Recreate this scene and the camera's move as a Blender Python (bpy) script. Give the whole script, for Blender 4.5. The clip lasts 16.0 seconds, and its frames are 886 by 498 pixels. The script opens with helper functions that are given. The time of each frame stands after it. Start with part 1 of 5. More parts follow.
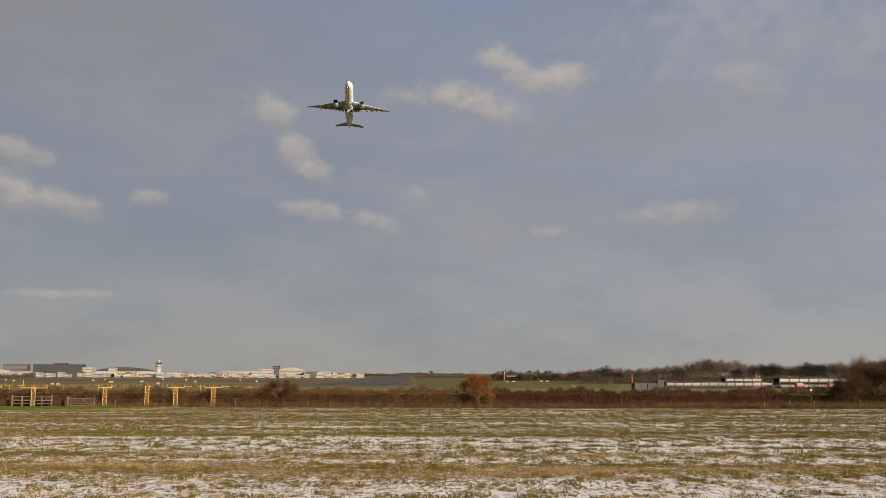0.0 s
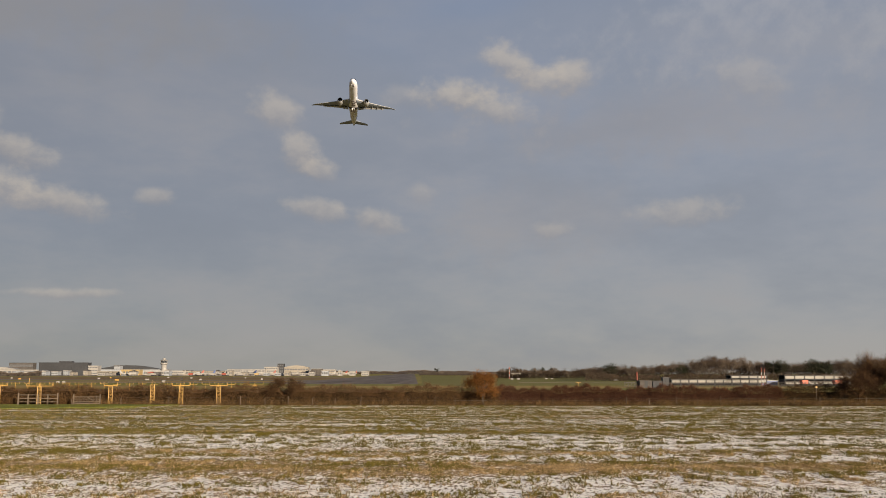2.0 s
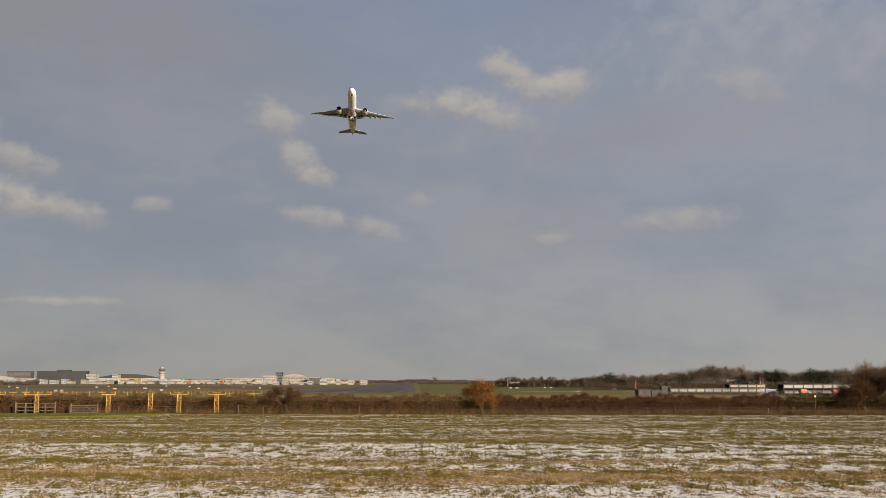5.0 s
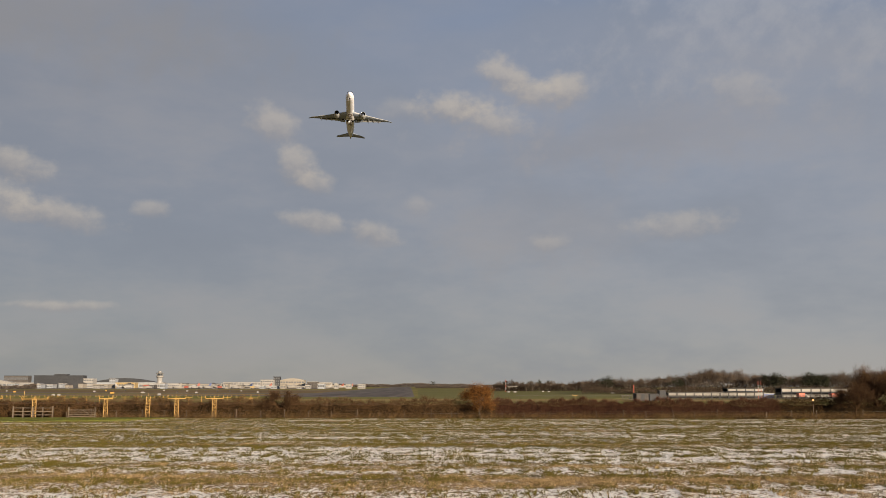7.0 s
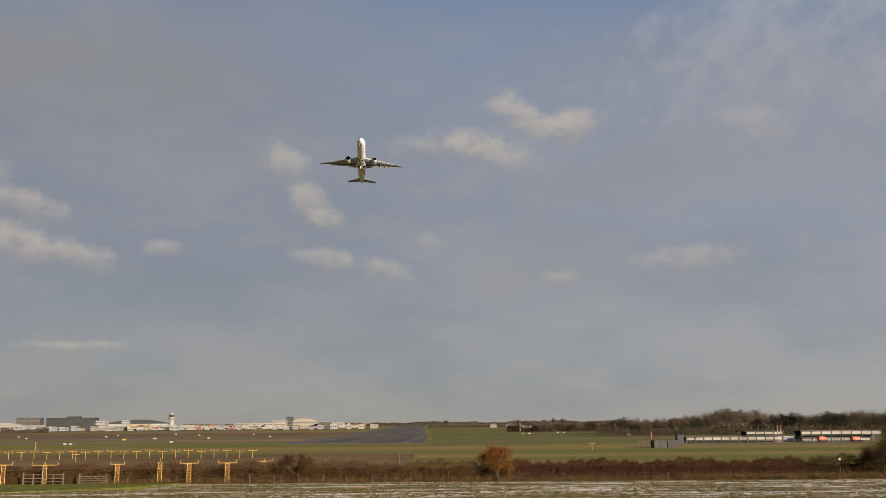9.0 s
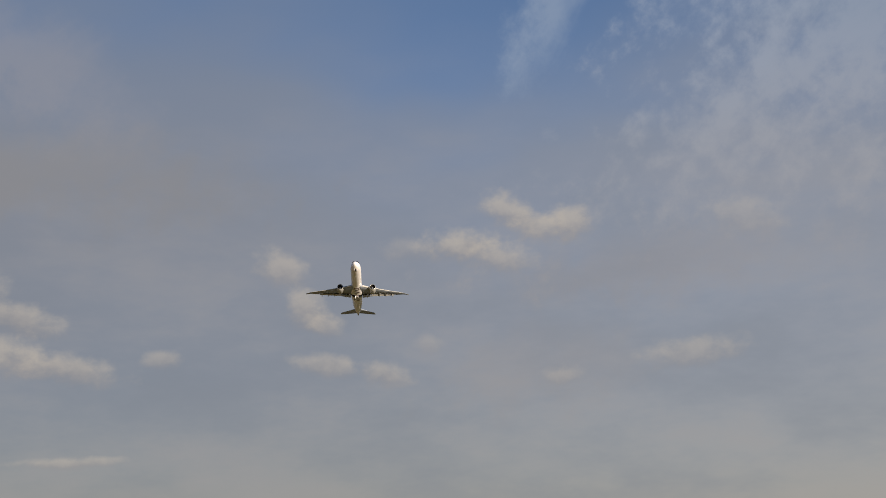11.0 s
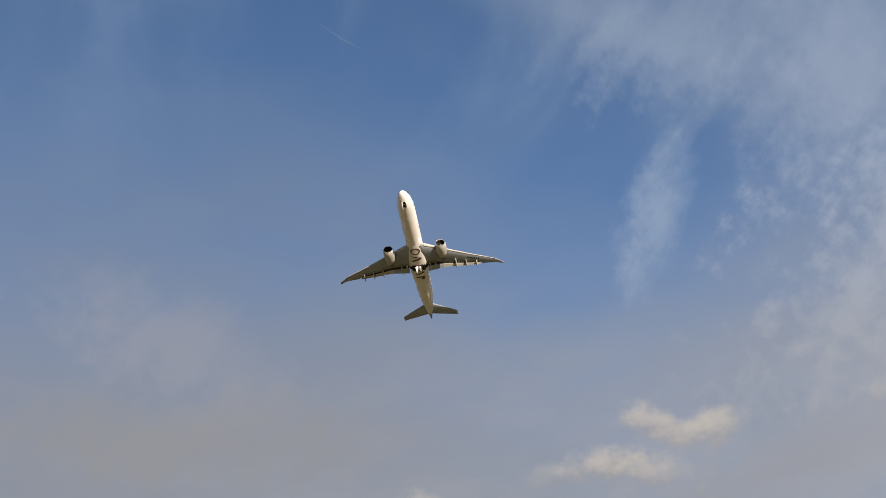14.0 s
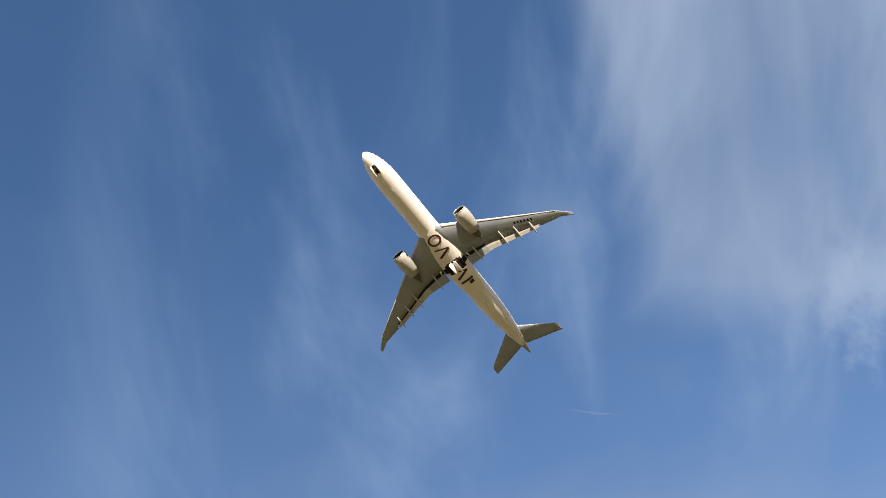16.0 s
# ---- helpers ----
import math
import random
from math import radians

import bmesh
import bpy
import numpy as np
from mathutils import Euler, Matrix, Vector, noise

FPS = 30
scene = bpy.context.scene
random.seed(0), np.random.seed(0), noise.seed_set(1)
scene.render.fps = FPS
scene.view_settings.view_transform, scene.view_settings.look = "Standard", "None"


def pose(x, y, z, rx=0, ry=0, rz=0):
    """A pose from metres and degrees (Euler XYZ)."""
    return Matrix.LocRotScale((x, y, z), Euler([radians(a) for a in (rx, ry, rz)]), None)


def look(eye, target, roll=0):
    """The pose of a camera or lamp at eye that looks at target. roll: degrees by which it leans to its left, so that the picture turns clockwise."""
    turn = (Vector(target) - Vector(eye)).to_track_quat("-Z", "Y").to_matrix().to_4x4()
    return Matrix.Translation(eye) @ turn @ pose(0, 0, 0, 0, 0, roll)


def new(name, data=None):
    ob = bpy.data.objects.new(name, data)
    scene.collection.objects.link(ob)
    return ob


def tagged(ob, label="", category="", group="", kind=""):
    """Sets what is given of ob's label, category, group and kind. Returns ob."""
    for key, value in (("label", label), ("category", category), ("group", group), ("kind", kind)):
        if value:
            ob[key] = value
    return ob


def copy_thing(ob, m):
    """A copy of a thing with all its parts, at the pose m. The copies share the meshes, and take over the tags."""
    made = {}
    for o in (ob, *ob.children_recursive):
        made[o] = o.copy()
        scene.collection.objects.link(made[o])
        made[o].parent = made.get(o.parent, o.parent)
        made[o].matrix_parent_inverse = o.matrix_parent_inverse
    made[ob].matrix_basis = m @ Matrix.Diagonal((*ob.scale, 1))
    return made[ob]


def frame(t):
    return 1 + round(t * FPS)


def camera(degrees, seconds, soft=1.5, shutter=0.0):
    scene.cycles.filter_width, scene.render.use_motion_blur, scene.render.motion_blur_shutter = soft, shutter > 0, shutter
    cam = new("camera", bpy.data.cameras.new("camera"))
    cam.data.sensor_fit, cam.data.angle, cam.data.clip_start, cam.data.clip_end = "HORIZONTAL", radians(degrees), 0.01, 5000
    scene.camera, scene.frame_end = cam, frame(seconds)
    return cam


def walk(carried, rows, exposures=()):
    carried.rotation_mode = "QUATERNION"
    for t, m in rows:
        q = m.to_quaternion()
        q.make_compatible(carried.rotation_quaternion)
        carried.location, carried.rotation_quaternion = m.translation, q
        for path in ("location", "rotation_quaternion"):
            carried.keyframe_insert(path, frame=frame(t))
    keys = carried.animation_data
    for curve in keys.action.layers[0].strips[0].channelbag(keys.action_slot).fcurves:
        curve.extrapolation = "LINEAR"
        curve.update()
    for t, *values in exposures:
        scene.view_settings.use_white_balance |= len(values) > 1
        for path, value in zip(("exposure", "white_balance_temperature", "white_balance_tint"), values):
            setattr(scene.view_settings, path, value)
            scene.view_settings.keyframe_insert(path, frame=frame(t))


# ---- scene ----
cam = camera(49.7, 16.0, soft=0.75)
WALK = [
    (0.0, pose(0.00, 0.00, 4.00, 97.52, -0.14, 0.00)),
    (0.5, pose(0.00, 0.00, 4.00, 97.60, 0.02, 0.02)),
    (1.0, pose(0.00, 0.00, 4.00, 97.63, 0.09, 0.15)),
    (1.5, pose(0.00, 0.00, 4.00, 97.63, 0.09, 0.19)),
    (2.0, pose(0.00, 0.00, 4.00, 97.38, -0.06, 0.29)),
    (2.5, pose(0.00, 0.00, 4.00, 97.48, -0.07, 0.18)),
    (3.0, pose(0.00, 0.00, 4.00, 97.58, -0.07, 0.05)),
    (3.5, pose(0.00, 0.00, 4.00, 97.64, -0.06, 0.10)),
    (4.0, pose(0.00, 0.00, 4.00, 97.89, -0.06, 0.24)),
    (6.5, pose(0.00, 0.00, 4.00, 97.92, -0.14, 0.12)),
    (7.0, pose(0.00, 0.00, 4.00, 98.14, -0.06, 0.08)),
    (7.5, pose(0.00, 0.00, 4.00, 98.67, -0.07, 0.31)),
    (8.0, pose(0.00, 0.00, 4.00, 99.10, 0.02, 0.67)),
    (8.5, pose(0.00, 0.00, 4.00, 99.52, 0.25, 0.66)),
    (8.7, pose(0.00, 0.00, 4.00, 99.86, 0.28, 0.84)),
    (8.8, pose(-0.15, 0.12, 4.33, 99.98, 0.33, 0.85)),
    (8.9, pose(-0.30, 0.49, 5.33, 100.13, 0.39, 0.85)),
    (9.0, pose(-0.45, 1.10, 6.99, 100.30, 0.48, 0.84)),
    (9.1, pose(-0.60, 1.95, 8.98, 100.49, 0.58, 0.82)),
    (9.2, pose(-0.75, 3.05, 10.98, 100.71, 0.69, 0.78)),
    (9.3, pose(-0.90, 4.40, 12.97, 100.95, 0.81, 0.75)),
    (9.4, pose(-1.05, 5.98, 14.97, 101.21, 0.93, 0.70)),
    (9.5, pose(-1.20, 7.81, 16.96, 101.48, 1.07, 0.66)),
    (9.6, pose(-1.35, 9.89, 18.95, 101.76, 1.21, 0.61)),
    (9.7, pose(-1.50, 12.21, 20.95, 102.06, 1.35, 0.57)),
    (9.8, pose(-1.65, 14.77, 22.84, 102.37, 1.49, 0.53)),
    (9.9, pose(-1.97, 17.58, 24.54, 102.69, 1.63, 0.50)),
    (10.0, pose(-2.29, 20.63, 26.03, 103.02, 1.77, 0.47)),
    (10.1, pose(-2.61, 23.93, 27.33, 103.36, 1.90, 0.46)),
    (10.2, pose(-2.93, 27.47, 28.42, 103.70, 2.02, 0.46)),
    (10.3, pose(-3.25, 31.22, 29.30, 104.04, 2.13, 0.48)),
    (10.4, pose(-3.57, 35.00, 29.92, 104.38, 2.23, 0.51)),
    (10.5, pose(-3.90, 38.77, 30.29, 104.72, 2.32, 0.56)),
    (10.6, pose(-4.22, 42.55, 30.42, 105.06, 2.38, 0.64)),
    (10.7, pose(-4.54, 46.32, 30.35, 105.40, 2.43, 0.74)),
    (10.8, pose(-4.86, 50.10, 30.15, 105.78, 2.53, 0.83)),
    (10.9, pose(-5.18, 53.87, 29.81, 106.06, 2.47, 1.01)),
    (11.0, pose(-5.50, 57.64, 29.33, 106.37, 2.45, 1.20)),
    (11.5, pose(-6.14, 76.52, 26.60, 108.05, 1.78, 3.04)),
    (12.0, pose(-6.78, 95.39, 23.86, 109.01, 2.09, 3.30)),
    (12.5, pose(-7.42, 114.27, 21.13, 111.23, 2.99, 4.54)),
    (13.0, pose(-8.07, 133.14, 18.40, 113.68, 4.19, 6.55)),
    (13.5, pose(-8.71, 152.01, 15.66, 116.69, 5.56, 8.61)),
    (14.0, pose(-9.35, 170.89, 12.93, 120.71, 6.71, 11.33)),
    (14.5, pose(-9.99, 189.76, 10.20, 126.68, 9.90, 16.02)),
    (15.0, pose(-10.63, 208.63, 7.47, 131.87, 12.61, 23.34)),
    (15.5, pose(-11.28, 227.51, 4.73, 140.52, 14.58, 31.05)),
    (16.0, pose(-11.92, 246.38, 2.00, 148.83, 13.97, 40.18)),
]
walk(cam, WALK, [(0.0, 0.97), (8.7, 0.97), (11.0, 0.9), (12.5, 0.95), (13.5, 1.1), (14.5, 1.22), (15.2, 1.42), (16.0, 1.70)])

# ---- sky, sun ----
SUN_EL, SUN_AZ = radians(11.2), radians(148)   # azimuth clockwise from +y


class Nodes:
    """Small helper that strings shader nodes together."""

    def __init__(self, tree):
        self.t = tree

    def add(self, kind, **inputs):
        n = self.t.nodes.new(kind)
        for key, value in inputs.items():
            self.put(n.inputs[key.replace("_", " ")], value)
        return n

    def put(self, socket, value):
        if isinstance(value, bpy.types.NodeSocket):
            self.t.links.new(value, socket)
        else:
            socket.default_value = value

    def math(self, op, a, b=0.0, c=0.0, clamp=False):
        n = self.t.nodes.new("ShaderNodeMath")
        n.operation, n.use_clamp = op, clamp
        for i, v in enumerate((a, b, c)):
            self.put(n.inputs[i], v)
        return n.outputs[0]

    def vmath(self, op, a, b=(0, 0, 0)):
        n = self.t.nodes.new("ShaderNodeVectorMath")
        n.operation = op
        self.put(n.inputs[0], a)
        self.put(n.inputs[1], b)
        return n.outputs[0]

    def smooth(self, x, lo, hi, a=0.0, b=1.0):
        n = self.t.nodes.new("ShaderNodeMapRange")
        n.interpolation_type = "SMOOTHSTEP"
        for i, v in enumerate((x, lo, hi, a, b)):
            self.put(n.inputs[i], v)
        return n.outputs[0]

    def mix(self, f, a, b):
        n = self.t.nodes.new("ShaderNodeMix")
        n.data_type = "RGBA"
        self.put(n.inputs[0], f)
        self.put(n.inputs[6], a if isinstance(a, bpy.types.NodeSocket) else (*a[:3], 1))
        self.put(n.inputs[7], b if isinstance(b, bpy.types.NodeSocket) else (*b[:3], 1))
        return n.outputs[2]

    def noise(self, vec, scale, detail=4.0, rough=0.55, distort=0.0):
        n = self.t.nodes.new("ShaderNodeTexNoise")
        self.put(n.inputs["Vector"], vec)
        for key, v in (("Scale", scale), ("Detail", detail), ("Roughness", rough), ("Distortion", distort)):
            n.inputs[key].default_value = v
        return n.outputs[0]

    def combine(self, x, y, z=0.0):
        n = self.t.nodes.new("ShaderNodeCombineXYZ")
        for i, v in enumerate((x, y, z)):
            self.put(n.inputs[i], v)
        return n.outputs[0]

    def split(self, v):
        n = self.t.nodes.new("ShaderNodeSeparateXYZ")
        self.put(n.inputs[0], v)
        return n.outputs

    def ramp(self, x, stops):
        n = self.t.nodes.new("ShaderNodeValToRGB")
        e = n.color_ramp.elements
        while len(e) < len(stops):
            e.new(0.5)
        for el, (p, c) in zip(e, stops):
            el.position, el.color = p, (*c, 1)
        self.put(n.inputs[0], x)
        return n.outputs[0]


def make_world():
    world = bpy.data.worlds.new("sky")
    scene.world = world
    world.use_nodes = True
    world.node_tree.nodes.clear()
    N = Nodes(world.node_tree)
    sky = N.add("ShaderNodeTexSky")
    sky.sky_type, sky.sun_disc = "NISHITA", False
    sky.sun_elevation, sky.sun_rotation = SUN_EL, SUN_AZ
    sky.air_density, sky.dust_density, sky.ozone_density = 1.0, 0.0, 5.0
    way = N.add("ShaderNodeTexCoord").outputs["Generated"]
    x, y, z = N.split(way)
    az = N.math("MULTIPLY", N.math("ARCTAN2", x, y), 57.2958)
    el = N.math("MULTIPLY", N.math("ARCSINE", z), 57.2958)
    # flat cloud sheet overhead
    zz = N.math("MAXIMUM", z, 0.03)
    sheet = N.combine(N.math("DIVIDE", x, zz), N.math("DIVIDE", y, zz))
    col = sky.outputs[0]
    # grey veil low down, thinning with height
    soft = N.noise(N.combine(N.math("MULTIPLY", az, 0.035), N.math("MULTIPLY", el, 0.09)), 1.0, 3.0, 0.5)
    top = N.math("ADD", el, N.math("MULTIPLY_ADD", soft, 26.0, -13.0))
    tilt = N.math("ADD", top, N.math("MULTIPLY", N.math("MAXIMUM", az, -30.0), 0.20))
    # clearer window in the veil ahead
    clear = N.math("MULTIPLY", N.smooth(N.math("ABSOLUTE", N.math("SUBTRACT", az, 3.0)), 17.0, 3.0), N.smooth(N.math("ABSOLUTE", N.math("SUBTRACT", el, 30.0)), 11.0, 2.0))
    tilt = N.math("ADD", tilt, N.math("MULTIPLY", clear, 6.0))
    veil = N.ramp(N.math("DIVIDE", tilt, 70.0), VEIL)
    grey = N.ramp(N.math("DIVIDE", el, 50.0), GREY)
    side = N.smooth(az, -28.0, 28.0, 0.86, 1.10)
    grey = N.vmath("MULTIPLY", grey, N.combine(side, side, side))
    col = N.mix(veil, col, grey)
    mott = N.noise(N.combine(N.math("MULTIPLY", az, 0.07), N.math("MULTIPLY", el, 0.17)), 1.0, 5.0, 0.6)
    col = N.mix(N.math("MULTIPLY", N.smooth(mott, 0.42, 0.72), N.smooth(el, 2.0, 34.0, 0.5, 0.0)), col, (2.75, 2.6, 2.55))
    col = N.mix(N.math("MULTIPLY", N.smooth(mott, 0.58, 0.30), N.smooth(el, 4.0, 34.0, 0.45, 0.0)), col, (1.6, 1.8, 2.15))
    # high streaks, drawn out along one way
    st = N.split(sheet)
    ca, sa = math.cos(STREAK), math.sin(STREAK)
    across = N.math("ADD", N.math("MULTIPLY", st[0], ca), N.math("MULTIPLY", st[1], -sa))
    length = N.math("ADD", N.math("MULTIPLY", st[0], sa), N.math("MULTIPLY", st[1], ca))
    cir = N.noise(N.combine(N.math("MULTIPLY", across, 1.7), N.math("MULTIPLY", length, 0.5)), 2.1, 6.0, 0.52, 0.5)
    big = N.noise(sheet, 1.5, 3.0, 0.5)
    cirrus = N.math("MULTIPLY", N.smooth(cir, 0.42, 0.78), N.smooth(big, 0.30, 0.64, 0.3, 1.0))
    cirrus = N.math("MULTIPLY", N.math("MULTIPLY", cirrus, N.math("MULTIPLY", N.smooth(el, 30.0, 46.0), N.smooth(az, -66.0, -32.0, 0.0, 1.0))), 0.95)
    col = N.mix(cirrus, col, HIGH_CLOUD)
    # broken sheet of thin cloud towards the east side, and a dull bank on the other side
    lace = N.noise(N.combine(az, N.math("MULTIPLY", el, 1.3)), 0.8, 5.0, 0.58)
    diag = N.noise(N.combine(N.math("ADD", N.math("MULTIPLY", az, 0.24), N.math("MULTIPLY", el, -0.26)), N.math("ADD", N.math("MULTIPLY", az, 0.07), N.math("MULTIPLY", el, 0.09))), 1.0, 5.0, 0.55, 0.5)
    wob = N.noise(N.combine(az, el), 0.16, 4.0, 0.6)
    fine = N.noise(N.combine(az, el), 0.55, 5.0, 0.62)
    mixed = N.math("ADD", N.math("MULTIPLY", diag, 0.5), N.math("MULTIPLY", fine, 0.5))
    rag = N.math("ADD", N.math("MULTIPLY_ADD", wob, 9.0, -4.5), N.math("MULTIPLY_ADD", fine, 5.0, -2.5))

    def blob(cu, cv, ru, rv, lean, push):
        """How far inside an uneven oval a direction lies: 1 in the middle, 0 at its rim."""
        du = N.math("ADD", N.math("SUBTRACT", az, cu), N.math("MULTIPLY", rag, push))
        dv = N.math("ADD", N.math("SUBTRACT", el, cv), N.math("MULTIPLY", rag, push * 0.5))
        dv = N.math("ADD", dv, N.math("MULTIPLY", du, -lean))
        q = N.math("ADD", N.math("POWER", N.math("ABSOLUTE", N.math("DIVIDE", du, ru)), 2.0),
                   N.math("POWER", N.math("ABSOLUTE", N.math("DIVIDE", dv, rv)), 2.0))
        return N.math("SUBTRACT", 1.0, N.math("SQRT", q)), dv

    def beyond(u0, v0, u1, v1):
        """Degrees by which a direction lies to the right of the line from one direction to another."""
        n = math.hypot(u1 - u0, v1 - v0)
        return N.math("ADD", N.math("MULTIPLY", az, (v1 - v0) / n), N.math("MULTIPLY_ADD", el, -(u1 - u0) / n, (u1 * v0 - u0 * v1) / n))

    # broken cloud low in the east, rent by slanting gaps
    low = N.math("MINIMUM", beyond(8.0, 18.5, 18.0, 29.5), N.math("SUBTRACT", el, 17.5))
    low = N.math("ADD", N.math("MULTIPLY", low, 0.16), N.math("ADD", N.math("MULTIPLY_ADD", diag, 3.4, -1.7), N.math("MULTIPLY_ADD", fine, 3.6, -1.8)))
    low = N.math("MULTIPLY", N.smooth(low, -0.35, 1.5), N.smooth(el, 37.0, 28.0))
    col = N.mix(N.math("MULTIPLY", low, 0.66), col, N.mix(N.smooth(el, 15.0, 32.0), (2.72, 2.70, 2.85), (2.55, 2.9, 3.55)))
    # soft high bank above it, cut off along its lower and western edges
    bank = N.math("MINIMUM", beyond(26.0, 24.0, -10.0, 47.5), beyond(-11.0, 45.5, 12.0, 66.0))
    bank = N.math("MINIMUM", N.math("MULTIPLY", bank, 0.22), 1.0)
    bank = N.math("ADD", bank, N.math("ADD", N.math("MULTIPLY_ADD", cir, 2.8, -1.4), N.math("MULTIPLY_ADD", big, 1.6, -0.8)))
    col = N.mix(N.math("MULTIPLY", N.smooth(bank, -0.2, 1.7), 0.74), col, (1.85, 2.25, 2.95))
    for cu, cv, ru, rv, lean, push, strength, tint in SHEETS:
        m, dv = blob(cu, cv, ru, rv, lean, push)
        m = N.math("ADD", m, N.math("MULTIPLY_ADD", mixed, 2.4, -1.2))
        m = N.smooth(m, -0.15, 1.0)
        col = N.mix(N.math("MULTIPLY", m, strength), col, tint)
    for cu, cv, ru, rv, lean, strength in PUFFS_EAST + PUFFS_WEST:
        m, dv = blob(cu, cv, ru, rv, lean, 0.13)
        m = N.math("ADD", m, N.math("MULTIPLY_ADD", lace, 1.3, -0.65))
        lit = N.smooth(N.math("ADD", dv, N.math("MULTIPLY_ADD", lace, 1.6 * rv, -0.8 * rv)), -rv, rv * 0.7)
        tint = N.mix(lit, PUFF_BASE, PUFF_TOP)
        col = N.mix(N.math("MULTIPLY", N.smooth(m, -0.2, 0.75), strength * 0.88), col, tint)
    back = N.add("ShaderNodeBackground", Color=col, Strength=0.0685)
    out = N.add("ShaderNodeOutputWorld", Surface=back.outputs[0])


STREAK = radians(-32)
VEIL = [(0.0, (0.93,) * 3), (0.2, (0.88,) * 3), (0.33, (0.74,) * 3), (0.45, (0.43,) * 3), (0.58, (0.20,) * 3), (0.8, (0.07,) * 3)]
GREY = [(0.0, (2.52, 2.37, 2.20)), (0.06, (2.38, 2.30, 2.30)), (0.18, (2.15, 2.15, 2.30)), (0.4, (2.19, 2.19, 2.31)), (0.7, (1.72, 2.0, 2.5)), (1.0, (1.5, 1.95, 2.65))]
HIGH_CLOUD = (1.75, 2.35, 3.4)
PUFF_TOP, PUFF_BASE = (3.85, 3.45, 3.0), (2.2, 2.1, 2.15)
# azimuth, elevation, half width, half height in degrees, lean, raggedness, strength, colour
SHEETS = [
    (21.0, 34.0, 8.0, 8.0, 0.5, 0.9, 0.4, (2.46, 2.85, 3.60)),
    (7.4, 30.0, 4.0, 3.8, 1.0, 0.45, 0.5, (2.60, 3.05, 3.75)),
    (10.0, 39.0, 7.0, 4.0, -0.2, 0.6, 0.42, (2.2, 2.65, 3.4)),
    (-25.0, 20.5, 17.0, 3.4, -0.05, 0.6, 0.68, (1.98, 1.95, 2.03)),
    (-26.0, 26.0, 8.0, 4.0, -0.3, 0.6, 0.5, (2.25, 2.25, 2.54)),
    (12.0, 14.5, 12.0, 2.5, 0.0, 0.7, 0.4, (2.31, 2.19, 2.23)),
    (6.0, 9.0, 9.0, 3.0, 0.0, 0.8, 0.35, (2.39, 2.27, 2.27)),
]
PUFFS_EAST = [
    (3.9, 18.3, 2.0, 1.1, -0.4, 0.75), (5.7, 17.3, 2.2, 1.0, -0.15, 0.7), (7.6, 17.5, 1.6, 1.3, 0.0, 0.75),
    (0.6, 16.5, 2.9, 1.1, 0.0, 0.8), (2.9, 15.7, 2.4, 1.1, -0.2, 0.65), (-2.6, 16.4, 2.0, 0.8, 0.0, 0.3),
    (13.9, 9.3, 3.4, 0.95, 0.0, 0.5), (6.2, 8.4, 1.4, 0.6, 0.0, 0.4), (17.8, 16.8, 2.6, 1.2, -0.2, 0.4), (-1.5, 10.7, 1.0, 0.7, 0.0, 0.3),
]
PUFFS_WEST = [
    (-10.4, 15.3, 1.9, 1.2, -0.2, 0.65), (-9.0, 13.0, 1.5, 1.3, -0.3, 0.7), (-7.9, 12.1, 1.3, 0.9, -0.2, 0.6),
    (-27.8, 14.2, 2.4, 1.3, -0.3, 0.6), (-25.2, 12.2, 2.6, 1.0, -0.25, 0.7), (-26.6, 10.1, 4.0, 1.2, -0.1, 0.75),
    (-22.4, 9.5, 3.6, 0.9, -0.12, 0.7), (-17.2, 10.1, 1.2, 0.6, 0.0, 0.5), (-7.9, 9.6, 2.2, 0.75, -0.15, 0.6),
    (-4.4, 9.0, 1.9, 0.8, -0.2, 0.6), (-21.8, 4.4, 3.0, 0.35, 0.0, 0.55), (-13.0, 43.4, 2.1, 0.07, -0.45, 0.11),
]
make_world()
sun = new("sun", bpy.data.lights.new("sun", "SUN"))
sun.data.energy, sun.data.angle, sun.data.color = 5.0, radians(0.6), (1.0, 0.83, 0.62)
sun.matrix_world = look((math.sin(SUN_AZ) * math.cos(SUN_EL), math.cos(SUN_AZ) * math.cos(SUN_EL), math.sin(SUN_EL)), (0, 0, 0))


